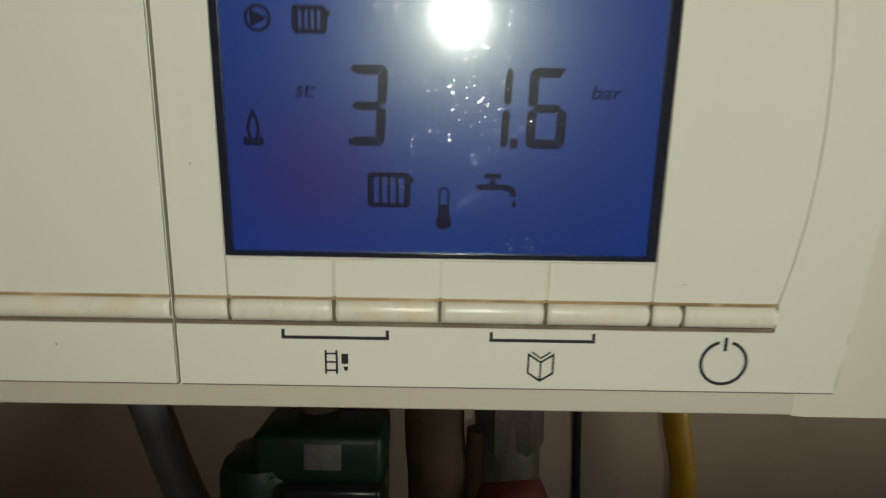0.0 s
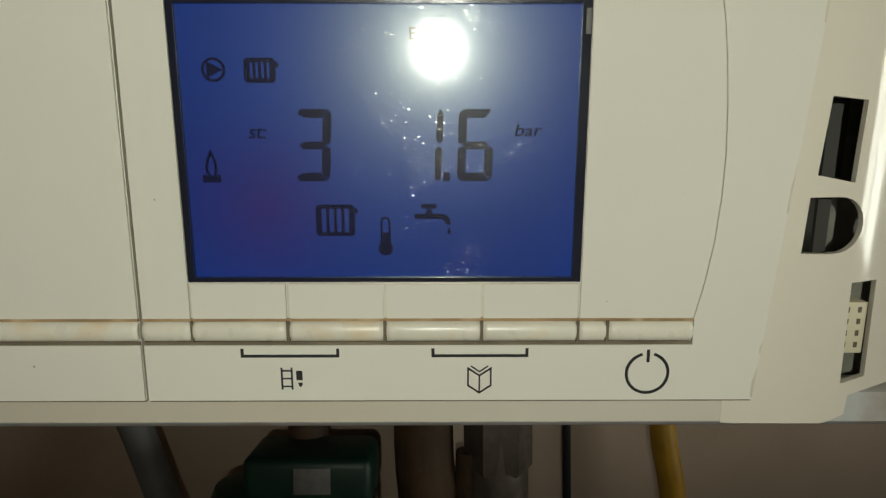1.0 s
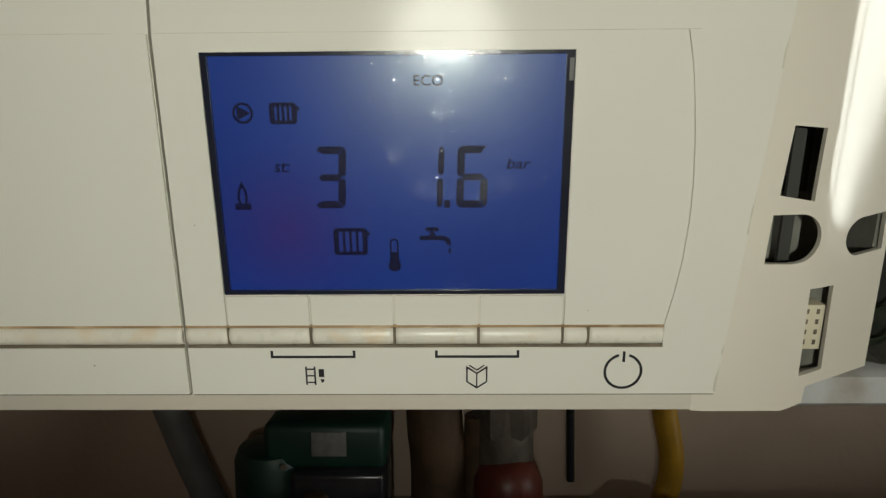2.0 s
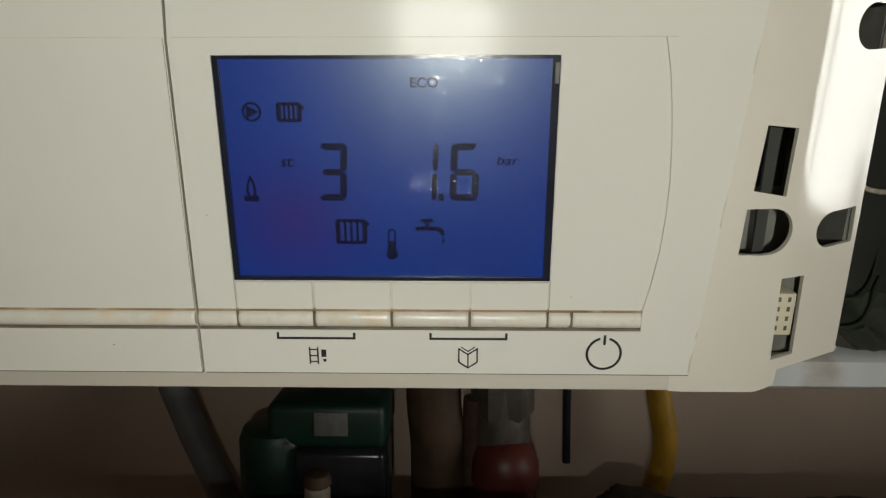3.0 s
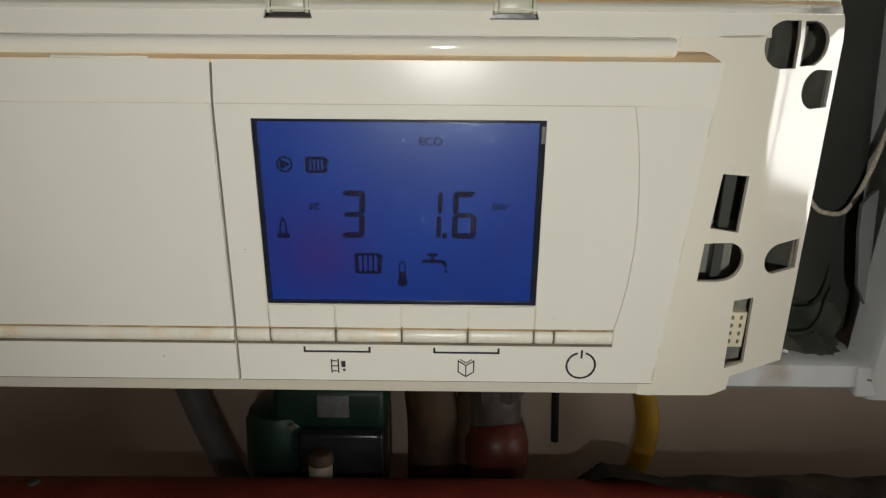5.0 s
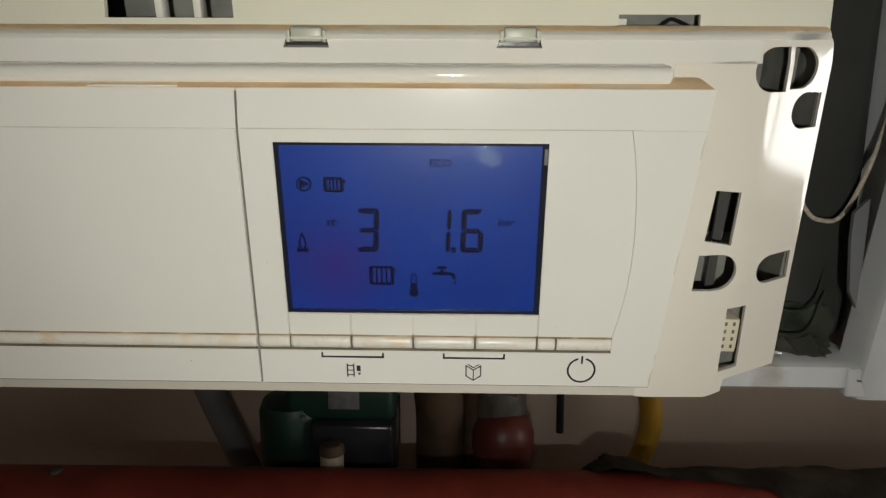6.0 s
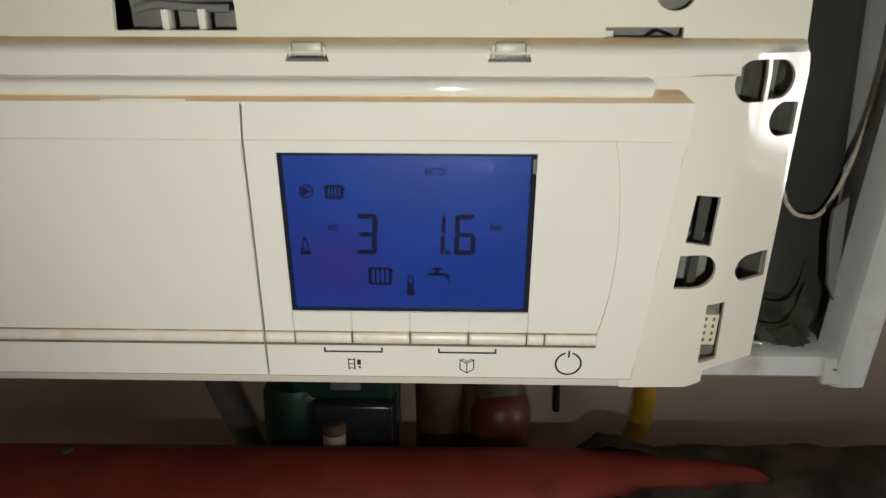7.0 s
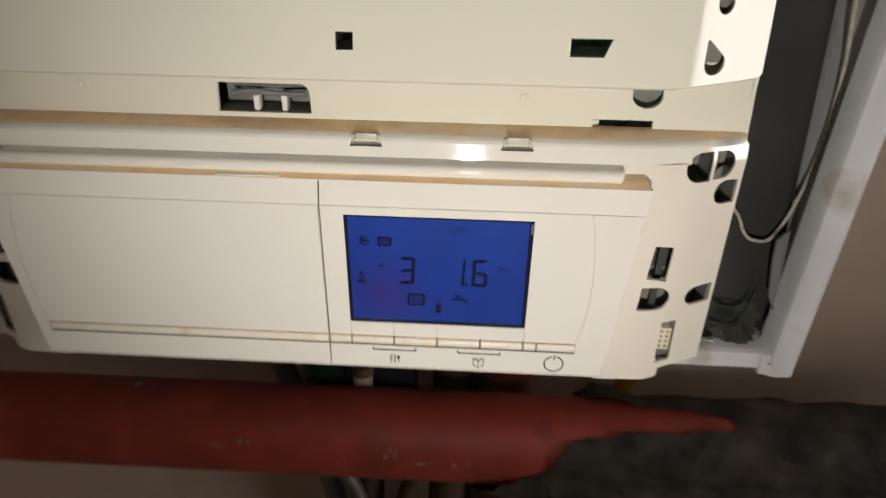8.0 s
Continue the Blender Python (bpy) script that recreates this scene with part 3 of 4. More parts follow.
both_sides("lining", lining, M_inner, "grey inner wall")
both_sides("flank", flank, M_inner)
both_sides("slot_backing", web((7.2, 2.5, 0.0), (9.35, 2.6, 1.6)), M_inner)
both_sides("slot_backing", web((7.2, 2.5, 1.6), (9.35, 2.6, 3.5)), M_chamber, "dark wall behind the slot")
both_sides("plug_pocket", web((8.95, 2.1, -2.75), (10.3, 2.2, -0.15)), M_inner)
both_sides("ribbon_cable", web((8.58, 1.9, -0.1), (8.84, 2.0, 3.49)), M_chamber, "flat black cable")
for lo, hi in (((9.86, 1.85, 5.4), (9.94, 3.39, 7.0)), ((7.1, 1.5, 3.5), (8.9, 3.39, 3.6))):
    both_sides("inner_web", web(lo, hi), M_inner)
bm = bmesh.new()
block(bm, (9.12, 1.60, -1.96), (9.68, 2.6, -0.86), 0.03)
connector = part("connector", bm, M_plug, box, "cream plug connector with two rows of slots")
for cx in (9.28, 9.52):
    for k in range(4):
        bm = bmesh.new()
        block(bm, (cx - 0.038, 1.595, -1.83 + 0.25 * k), (cx + 0.038, 1.65, -1.71 + 0.25 * k))
        part("slot", bm, M_gap_and_shade, connector, smooth=False)
bm = bmesh.new()
tube(bm, [(8.3, 3.0, 3.4), (8.45, 2.4, 2.6), (8.25, 2.2, 1.9), (8.35, 2.5, 0.9), (8.15, 2.3, 0.2)], 0.13, 8)
tube(bm, [(8.0, 2.9, 3.4), (8.15, 2.6, 2.5), (8.05, 2.5, 1.2), (7.9, 2.6, 0.3)], 0.10, 8)
part("wire_loom", bm, M_black, box, "black wires behind the slots")
bm = bmesh.new()
block(bm, (7.85, 1.3, 2.1), (8.0, 1.5, 2.35), 0.03)
part("wire_clip", bm, M_label, box)


# strip above the box with its vents, and the upper cover
def strip_holes():
    vent = [(-8.36, 7.55), (-4.88, 7.55), (-4.92, 8.20)] + arc(-5.32, 8.26, 0.38, 0.32, 0, 90, 6) + [(-8.36, 8.58)]
    notch = [(-7.10, 8.72), (-6.34, 8.72), (-6.30, 9.05), (-7.14, 9.05)]
    half = [(6.76, 9.08), (6.76, 8.5)] + arc(7.30, 8.5, 0.54, 0.42, 180, 360, 12) + [(7.84, 9.08)]
    low = [(5.42, 7.32), (7.58, 7.32), (7.58, 7.66), (5.42, 7.66)]
    return [vent, notch, half, low]


bm = bmesh.new()
plate(bm, [(mirrored(11.0), 7.1), (11.0, 7.1), (11.05, 9.7), (mirrored(11.05), 9.7)], strip_holes(), lambda x, z: 2.36 + (z - 7.1) * 0.2, 0.16)
block(bm, (10.86, 2.62, 7.3), (10.99, 6.5, 9.7))
strip = part("vent_strip", bm, M_cover, box, "cream strip with a wide vent and square cutouts")
for lo, hi in (((-8.5, 3.9, 7.3), (-4.7, 4.0, 9.3)), ((-8.5, 2.66, 7.40), (-4.7, 3.88, 7.52)), ((5.2, 3.3, 7.2), (8.0, 3.4, 9.3))):
    bm = bmesh.new()
    block(bm, lo, hi)
    part("vent_back", bm, M_inner, strip, smooth=False)
bm = bmesh.new()
tube(bm, [(-7.9, 3.0, 8.10), (-7.2, 2.9, 8.22), (-6.2, 2.9, 8.14), (-5.2, 3.0, 8.12)], 0.12, 8)
tube(bm, [(-7.9, 3.3, 8.38), (-6.8, 3.2, 8.34), (-5.1, 3.3, 8.40)], 0.09, 8)
part("vent_bar", bm, M_hose, strip, "grey bent bar")
for x in (-7.1, -6.05):
    bm = bmesh.new()
    block(bm, (x, 2.72, 7.55), (x + 0.20, 3.2, 8.1), 0.02)
    part("rib", bm, M_body, strip)
bm = bmesh.new()
block(bm, (5.44, 2.75, 7.32), (5.72, 3.2, 7.56), 0.03)
part("tab", bm, M_body, strip)
bm = bmesh.new()
tube(bm, [(6.7, 3.1, 7.35), (6.95, 2.95, 7.54), (7.2, 2.95, 7.48), (7.5, 3.1, 7.38)], 0.05, 6)
part("wire_end", bm, M_black, strip)
for x, z in ((2.92, 8.31), (-13.4, 8.36)):
    bm = bmesh.new()
    lathe(bm, [(0.0, 0.19), (-0.03, 0.17), (-0.03, 0.10), (0.02, 0.08)], (x, 2.36 + (z - 7.1) * 0.2, z), "y", 18)
    part("moulding_mark", bm, M_cover, strip)

def cover_front(x, z):
    """The upper cover's y: leaning back, and turning back past a soft fold near each end."""
    over = max(x, mirrored(x)) - 7.85
    return 1.2 + (z - 9.18) * 0.16 + 0.42 * 0.12 * math.log(1.0 + math.exp(min(40.0, over / 0.12)))


def drop_hole(sign):
    pts = arc(9.05, 9.90, 0.39, 0.39, 30, -195, 14) + [(8.69, 10.62), (8.74, 10.66)]
    return [(x if sign > 0 else mirrored(x), z) for x, z in pts]


def upper_hole(sign):
    return [(x if sign > 0 else mirrored(x), z) for x, z in arc(9.16, 11.75, 0.30, 0.36, 0, 360, 14)[:-1]]


bm = bmesh.new()
square = [(-3.58, 10.12), (-2.99, 10.12), (-2.99, 10.69), (-3.58, 10.69)]
window = [(4.19, 10.08), (5.30, 10.08), (5.56, 10.66), (4.19, 10.66)]
folds = [7.2 + 0.13 * k for k in range(11)]
plate(bm, [(mirrored(7.75), 9.18), (7.75, 9.18), (10.85, 9.30), (11.02, 9.42), (11.05, 30), (mirrored(11.05), 30), (mirrored(11.02), 9.42), (mirrored(10.85), 9.30)],
      [square, window, drop_hole(1), drop_hole(-1), upper_hole(1), upper_hole(-1)], cover_front, 0.16, x_cuts=[mirrored(x) for x in folds] + folds)
sweep(bm, [(1.2, 9.18), (1.26, 9.10), (1.36, 9.07), (2.5, 9.07), (2.5, 9.15), (1.36, 9.2)], mirrored(7.75), 7.75, {1: 0})
part("upper_cover", bm, M_cover, box, "cream upper cover with small square openings")


def cover_flank():
    bm = bmesh.new()
    plate(bm, [(2.64, 9.42), (7.0, 9.42), (7.0, 30), (5.93, 30)], [], 0, 0.14)
    for v in bm.verts:
        v.co = (11.04 - v.co.y, v.co.x, v.co.z)
    return bm


both_sides("upper_cover_edge", cover_flank, M_cover)
both_sides("drop_backing", web((8.3, 2.9, 9.45), (9.75, 3.0, 12.3)), M_inner)
bm = bmesh.new()
sweep(bm, [(0, 0), (0.08, -0.1), (1.0, -0.1), (1.0, 0)], 0, 3.1)
for v in bm.verts:
    k = v.co.x / 3.1
    v.co = (7.75 + v.co.x, v.co.y + 1.22 + 1.26 * k, v.co.z + 9.19 + 0.12 * k)
part("cover_lip", bm, M_cover, box)
bm = bmesh.new()
block(bm, (mirrored(6.6), 3.3, 9.75), (6.6, 3.4, 30))
part("circuit_board", bm, M_board, box, "green circuit board behind the openings", smooth=False)
for x0, x1 in ((-3.7, -2.9), (4.1, 5.7)):
    bm = bmesh.new()
    plate(bm, [(x0 - 0.2, 9.95), (x1 + 0.2, 9.95), (x1 + 0.2, 10.85), (x0 - 0.2, 10.85)], [[(x0, 10.08), (x1, 10.08), (x1, 10.72), (x0, 10.72)]], 1.62, 1.6)
    part("opening_frame", bm, M_inner, box, smooth=False)
bm = bmesh.new()
block(bm, (mirrored(10.9), 6.6, -2.6), (10.9, 7.0, 30))
part("rear_shell", bm, M_inner, box, smooth=False)

# ---- cover flap and display panel ----
LCD_W, LCD_H = 3.42, 4.67
ROW_T, ROW_B = -0.68, -1.12              # the row of buttons


def upper_front(x, z):
    return 0.055 + max(0.0, z - 5.0) * 0.016


# display panel: base sheet
bm = bmesh.new()
plate(bm, [(-4.31, -2.22), (edge_x(-2.22), -2.22), (edge_x(5.0), 5.0), (edge_x(5.97), 5.97), (-4.20, 5.97), (-4.26, 5.0)],
      [[(-LCD_W + 0.02, 0.02), (LCD_W - 0.02, 0.02), (LCD_W - 0.02, LCD_H - 0.02), (-LCD_W + 0.02, LCD_H - 0.02)]], upper_front, 0.96)
for f in bm.faces:
    if f.calc_center_median().z > 5.95:
        f.material_index = 1
panel = part("display_panel", bm, [M_face, M_dust], box, "matt cream display panel")
bm = bmesh.new()
plate(bm, [(-4.24, 4.995), (5.40, 4.995), (5.53, 4.4), (5.627, 3.735), (5.70, 3.0), (5.745, 2.22), (5.74, 1.5), (5.681, 0.67), (5.58, 0.0), (5.44, -0.66), (LCD_W + 0.02, -0.66), (LCD_W + 0.01, LCD_H), (-LCD_W - 0.01, LCD_H), (-LCD_W - 0.02, -0.66), (-4.28, -0.66)], [], 0.0, 0.053)
part("raised_field", bm, M_face, panel)
CURVE = [(5.40, 4.995), (5.53, 4.4), (5.627, 3.735), (5.70, 3.0), (5.745, 2.22), (5.74, 1.5), (5.681, 0.67), (5.58, 0.0), (5.44, -0.66)]
bm = bmesh.new()
plate(bm, [(x + 0.028, z) for x, z in CURVE] + [(5.47, -0.70), (5.47, -1.16), (-4.30, -1.16), (-4.31, -2.215), (edge_x(-2.2) - 0.02, -2.215), (edge_x(4.995) - 0.02, 4.995)], [], 0.0, 0.053)
part("outer_field", bm, M_face, panel)
bm = bmesh.new()
stroke(bm, [(-4.2, 5.005), (edge_x(5.0) - 1.6, 5.005)], 0.020, 0.050, 0.004)
stroke(bm, [(x + 0.014, z) for x, z in CURVE], 0.022, 0.030, 0.004)
for k in range(5):
    stroke(bm, [(-LCD_W + 1.71 * k, -0.65), (-LCD_W + 1.71 * k, -0.04)], 0.035, 0.048, 0.004)
part("groove", bm, M_seam, panel, smooth=False)
for k in range(4):
    bm = bmesh.new()
    x0 = -LCD_W + 1.71 * k
    plate(bm, [(x0 + 0.03, -0.66), (x0 + 1.68, -0.66), (x0 + 1.68, -0.03), (x0 + 0.03, -0.03)], [], 0.0, 0.053)
    part("key_pad", bm, M_face, panel)
# brown dirt that also carries the painted shadow line above the keys
bm = bmesh.new()
block(bm, (-4.30, 0.004, -0.715), (5.46, 0.052, -0.662))
block(bm, (3.40, -0.004, -0.72), (5.47, 0.05, -0.69))
part("button_slot", bm, M_grime_shade, panel, "brown dirt and painted shadow line along the top of the button row", smooth=False)
# dark strip that paints the shadow under the keys
bm = bmesh.new()
block(bm, (-4.30, 0.02, -1.158), (5.46, 0.053, -1.095))
part("key_shadow_strip", bm, M_gap_and_shade, panel, smooth=False)


def rounded_key(x0, x1, taper=0.035):
    """A half-round key with softened ends."""
    bm = bmesh.new()
    zc, rz = (ROW_T + ROW_B) / 2, (ROW_T - ROW_B) / 2 - 0.022
    rings = []
    for x, k in ((x0, 0.80), (x0 + taper, 0.96), (x0 + 0.09, 1.0), (x1 - 0.09, 1.0), (x1 - taper, 0.96), (x1, 0.80)):
        rings.append([bm.verts.new((x, 0.10 - 0.185 * k * math.sin(a) ** 0.8, zc + rz * k * math.cos(a))) for a in [math.pi * i / 10 for i in range(11)]])
    for a, b in zip(rings, rings[1:]):
        for i in range(10):
            bm.faces.new((a[i], a[i + 1], b[i + 1], b[i]))
    bm.faces.new(rings[0])
    bm.faces.new(list(reversed(rings[-1])))
    return bm


for k in range(4):
    part("button", rounded_key(-LCD_W + 1.71 * k + 0.02, -LCD_W + 1.71 * (k + 1) - 0.035), M_button, panel)
part("bar_piece", rounded_key(-4.29, -LCD_W - 0.01), M_button, panel)
part("bar_piece", rounded_key(LCD_W + 0.01, 3.91), M_button, panel)
part("power_button", rounded_key(3.95, 5.45), M_button, panel)
bm = bmesh.new()
for k in range(1, 4):
    block(bm, (-LCD_W + 1.71 * k - 0.035, -0.055, ROW_B + 0.03), (-LCD_W + 1.71 * k + 0.02, 0.02, ROW_T - 0.02))
block(bm, (LCD_W - 0.035, -0.05, ROW_B + 0.03), (LCD_W + 0.012, 0.02, ROW_T - 0.02))
block(bm, (3.905, -0.05, ROW_B + 0.03), (3.955, 0.02, ROW_T - 0.02))
block(bm, (-LCD_W - 0.012, -0.05, ROW_B + 0.03), (-LCD_W + 0.022, 0.02, ROW_T - 0.02))
part("button_gap", bm, M_gap_and_shade, panel, smooth=False)

# printed signs under the buttons
def printed(name, build, mat=None, parent=None, label=""):
    bm = bmesh.new()
    build(bm)
    return part(name, bm, mat or M_ink, parent or panel, label, smooth=False)


PY, PT = -0.006, 0.006
for x0, x1 in ((-2.595, -0.83), (0.81, 2.55)):
    printed("bracket_mark", lambda bm: stroke(bm, [(x0 + 0.03, -1.22), (x0 + 0.03, -1.36), (x1 - 0.03, -1.36), (x1 - 0.03, -1.22)], 0.055, PY, PT))


def chimney_sign(bm):
    stroke(bm, [(-1.88, -1.58), (-1.88, -2.0)], 0.035, PY, PT)
    stroke(bm, [(-1.70, -1.58), (-1.70, -2.0)], 0.035, PY, PT)
    for z in (-1.64, -1.79, -1.94):
        stroke(bm, [(-1.88, z), (-1.70, z)], 0.03, PY - 0.0008, PT)
    plate(bm, [(-1.62, -1.64), (-1.51, -1.64), (-1.51, -1.82), (-1.62, -1.82)], [], PY, PT)
    plate(bm, [(-1.60, -1.87), (-1.51, -1.87)] + arc(-1.55, -1.87, 0.04, 0.08, 0, -180, 6)[1:], [], PY, PT)


def book_sign(bm):
    stroke(bm, [(1.47, -1.60), (1.675, -1.74), (1.88, -1.60), (1.88, -1.93), (1.675, -2.07), (1.47, -1.93)], 0.033, PY, PT, True)
    stroke(bm, [(1.675, -1.74), (1.675, -2.07)], 0.03, PY - 0.0008, PT)
    stroke(bm, [(1.52, -1.555), (1.675, -1.665), (1.83, -1.555)], 0.026, PY, PT)


def power_sign(bm):
    stroke(bm, arc(4.70, -1.70, 0.375, 0.375, 106, 434, 40), 0.055, PY, PT)
    stroke(bm, [(4.70, -1.25), (4.70, -1.49)], 0.055, PY, PT)


printed("service_sign", chimney_sign)
printed("book_sign", book_sign)
printed("power_sign", power_sign)

# cover flap
bm = bmesh.new()
lx = mirrored
plate(bm, [(-4.37, -2.22), (-4.32, 5.0), (-4.26, 5.97), (lx(edge_x(5.97)), 5.97), (lx(edge_x(5.0)), 5.0), (lx(edge_x(-2.22)), -2.22)], [], upper_front, 0.96)
for f in bm.faces:
    if f.calc_center_median().z > 5.95:
        f.material_index = 1
flap = part("cover_flap", bm, [M_face, M_dust], box, "matt cream cover flap with a curved outline")
bm = bmesh.new()
plate(bm, [(-4.34, 4.995), (-4.37, -0.66), (-15.83, -0.66), (-15.97, 0.1), (-16.06, 1.0), (-16.07, 2.1), (-15.99, 3.1), (-15.86, 4.0), (-15.60, 4.995)], [], 0.0, 0.053)
part("raised_field", bm, M_face, flap)
bm = bmesh.new()
plate(bm, [(-4.38, -2.215), (-4.37, -1.16), (-16.0, -1.16), (-15.88, -0.66), (-16.02, 0.1), (-16.11, 1.0), (-16.12, 2.1), (-16.04, 3.1), (-15.91, 4.0), (-15.65, 4.995), (lx(edge_x(4.995)) + 0.02, 4.995), (lx(edge_x(-2.2)) + 0.02, -2.215)], [], 0.0, 0.053)
part("outer_field", bm, M_face, flap)
bm = bmesh.new()
stroke(bm, [(-15.55, 5.005), (-4.36, 5.005)], 0.020, 0.050, 0.004)
part("groove", bm, M_seam, flap, smooth=False)
part("bar_piece", rounded_key(-15.83, -4.37), M_button, flap)
# dirt above the bar, with its shadow line in the same colour
bm = bmesh.new()
block(bm, (-15.83, 0.004, -0.715), (-4.37, 0.052, -0.662))
part("button_slot", bm, M_grime_shade, flap, "brown dirt and painted shadow line along the bar", smooth=False)
# the bar's shadow, painted as a dark strip below it
bm = bmesh.new()
block(bm, (-15.83, 0.02, -1.158), (-4.37, 0.053, -1.095))
part("key_shadow_strip", bm, M_gap_and_shade, flap, smooth=False)
bm = bmesh.new()
block(bm, (-7.88, 0.125, 5.96), (-5.67, 0.28, 6.03), 0.02)
part("flap_catch", bm, M_face, flap)
# thin dark strip: the shadow line below each panel, put into colour
for ob, x0, x1 in ((panel, -4.3, edge_x(-2.22) - 0.02), (flap, lx(edge_x(-2.22)) + 0.02, -4.38)):
    bm = bmesh.new()
    block(bm, (x0, 0.035, -2.255), (x1, 1.0, -2.222))
    part("lower_shadow_line", bm, M_gap_and_shade, ob, smooth=False)
# specks on the panels
rng = random.Random(5)
for ob, spots in ((panel, ((5.72, 0.55, 0.030, 0.04), (-3.86, 1.45, 0.014, 0.0), (3.9, -0.35, 0.012, 0.0), (6.1, 3.0, 0.012, 0.035))), (flap, ((-6.3, -1.55, 0.018, 0.0), (-9.7, 5.55, 0.02, 0.09)))):
    for x, z, r, y in spots:
        bm = bmesh.new()
        lathe(bm, [(0.01, r), (-0.004, r * 0.9), (-0.012, r * 0.4)], (x, y, z), "y", 7)
        part("speck", bm, M_gap_and_shade, ob, "dark speck of dirt")

# ---- the display ----
bm = bmesh.new()
o = [(-LCD_W, 0.0), (LCD_W, 0.0), (LCD_W, LCD_H), (-LCD_W, LCD_H)]
i_ = [(-3.31, 0.075), (3.27, 0.075), (3.27, 4.60), (-3.31, 4.60)]
plate(bm, o, [i_], 0.02, 0.2)
part("display_frame", bm, M_rim, panel, "glossy black display frame", smooth=False)


def on_screen(name, build, label=""):
    bm = bmesh.new()
    build(bm)
    ob = part(name, bm, M_segment, panel, label, smooth=False)
    return ob


bm = bmesh.new()
block(bm, (-3.33, 0.12, 0.06), (3.29, 0.16, 4.62))
part("screen", bm, M_screen, panel, "lit blue liquid crystal screen", smooth=False)
bm = bmesh.new()
block(bm, (-3.308, 0.045, 0.077), (3.268, 0.055, 4.598))
part("screen_window", bm, M_cover_pane, panel, "clear scratched display window", smooth=False)
bm = bmesh.new()
block(bm, (3.32, 0.008, 4.13), (3.41, 0.04, 4.53), 0.01)
part("frame_chip", bm, M_label, panel)
SY, ST = 0.109, 0.008


def seg(bm, pts):
    plate(bm, pts, [], SY, ST)


def digit(name, x0, z0, w, h, lean, on):
    """A seven-segment figure; on names the lit segments a to g."""
    t, g = 0.145, 0.012
    m = z0 + h / 2

    def put(bm, pts):
        seg(bm, [(x + (z - z0) * lean, z) for x, z in pts])
    x1, z1 = x0 + w, z0 + h
    shapes = {
        "a": [(x0 + 0.03, z1 - t * 0.55), (x0 + t * 0.6, z1), (x1 - 0.05, z1), (x1 - t - g, z1 - t), (x0 + t + g, z1 - t)],
        "d": [(x0 + 0.03, z0 + t * 0.55), (x0 + t * 0.6, z0), (x1 - 0.05, z0), (x1 - t - g, z0 + t), (x0 + t + g, z0 + t)],
        "g": [(x0 + 0.07, m), (x0 + t, m - t * 0.45), (x1 - t, m - t * 0.45), (x1 - 0.07, m), (x1 - t, m + t * 0.45), (x0 + t, m + t * 0.45)],
        "b": [(x1, z1 - 0.09), (x1, m + g + 0.05), (x1 - 0.06, m + g), (x1 - t, m + 0.07), (x1 - t, z1 - t - g), (x1 - 0.05, z1 - 0.02)],
        "c": [(x1, z0 + 0.09), (x1 - 0.05, z0 + 0.02), (x1 - t, z0 + t + g), (x1 - t, m - 0.07), (x1 - 0.06, m - g), (x1, m - g - 0.05)],
        "f": [(x0, z1 - 0.09), (x0 + 0.05, z1 - 0.02), (x0 + t, z1 - t - g), (x0 + t, m + 0.07), (x0 + 0.06, m + g), (x0, m + g + 0.05)],
        "e": [(x0, z0 + 0.09), (x0, m - g - 0.05), (x0 + 0.06, m - g), (x0 + t, m - 0.07), (x0 + t, z0 + t + g), (x0 + 0.05, z0 + 0.02)],
    }
    on_screen(name, lambda bm: [put(bm, shapes[k]) for k in on])


digit("digit_three", -1.50, 1.75, 0.60, 1.20, 0.055, "abcdg")
on_screen("digit_one", lambda bm: [seg(bm, [(0.875, 1.78), (0.945, 1.76), (0.99, 1.82), (1.01, 2.28), (0.95, 2.34), (0.885, 2.28)]), seg(bm, [(0.90, 2.44), (0.965, 2.38), (1.02, 2.44), (1.035, 2.86), (0.975, 2.96), (0.925, 2.86)])])
digit("digit_six", 1.25, 1.75, 0.60, 1.20, 0.03, "acdefg")
on_screen("decimal_point", lambda bm: seg(bm, [(1.02, 1.75), (1.14, 1.75), (1.14, 1.90), (1.02, 1.90)]))
lettering("eco_word", "ECO", 0.20, 0.55, 0.47, 4.05, SY, 0.0, M_segment, panel)
lettering("bar_word", "bar", 0.21, 0.47, 2.22, 2.50, SY, 0.2, M_segment, panel)
lettering("status_word", "st:", 0.20, 0.31, -2.24, 2.46, SY, 0.2, M_segment, panel)


def radiator(x0, z0, x1, z1, ribs):
    def build(bm):
        w = 0.075
        wx = x1 - x0 - 2 * w
        gaps = []
        step = wx / ribs
        for k in range(ribs):
            gaps.append([(x0 + w + step * k + 0.025, z0 + w), (x0 + w + step * (k + 1) - 0.025, z0 + w), (x0 + w + step * (k + 1) - 0.025, z1 - w), (x0 + w + step * k + 0.025, z1 - w)])
        c = 0.05
        plate(bm, [(x0 + c, z0), (x1 - c, z0), (x1, z0 + c), (x1, z1 - c), (x1 - c, z1), (x0 + c, z1), (x0, z1 - c), (x0, z0 + c)], gaps, SY, ST)
        seg(bm, [(x1, z1 - 0.16), (x1 + 0.06, z1 - 0.14), (x1 + 0.05, z1 - 0.07), (x1, z1 - 0.08)])
    return build


on_screen("radiator_sign", radiator(-2.25, 3.37, -1.73, 3.77, 4))
on_screen("radiator_sign", radiator(-1.17, 0.80, -0.50, 1.35, 4))


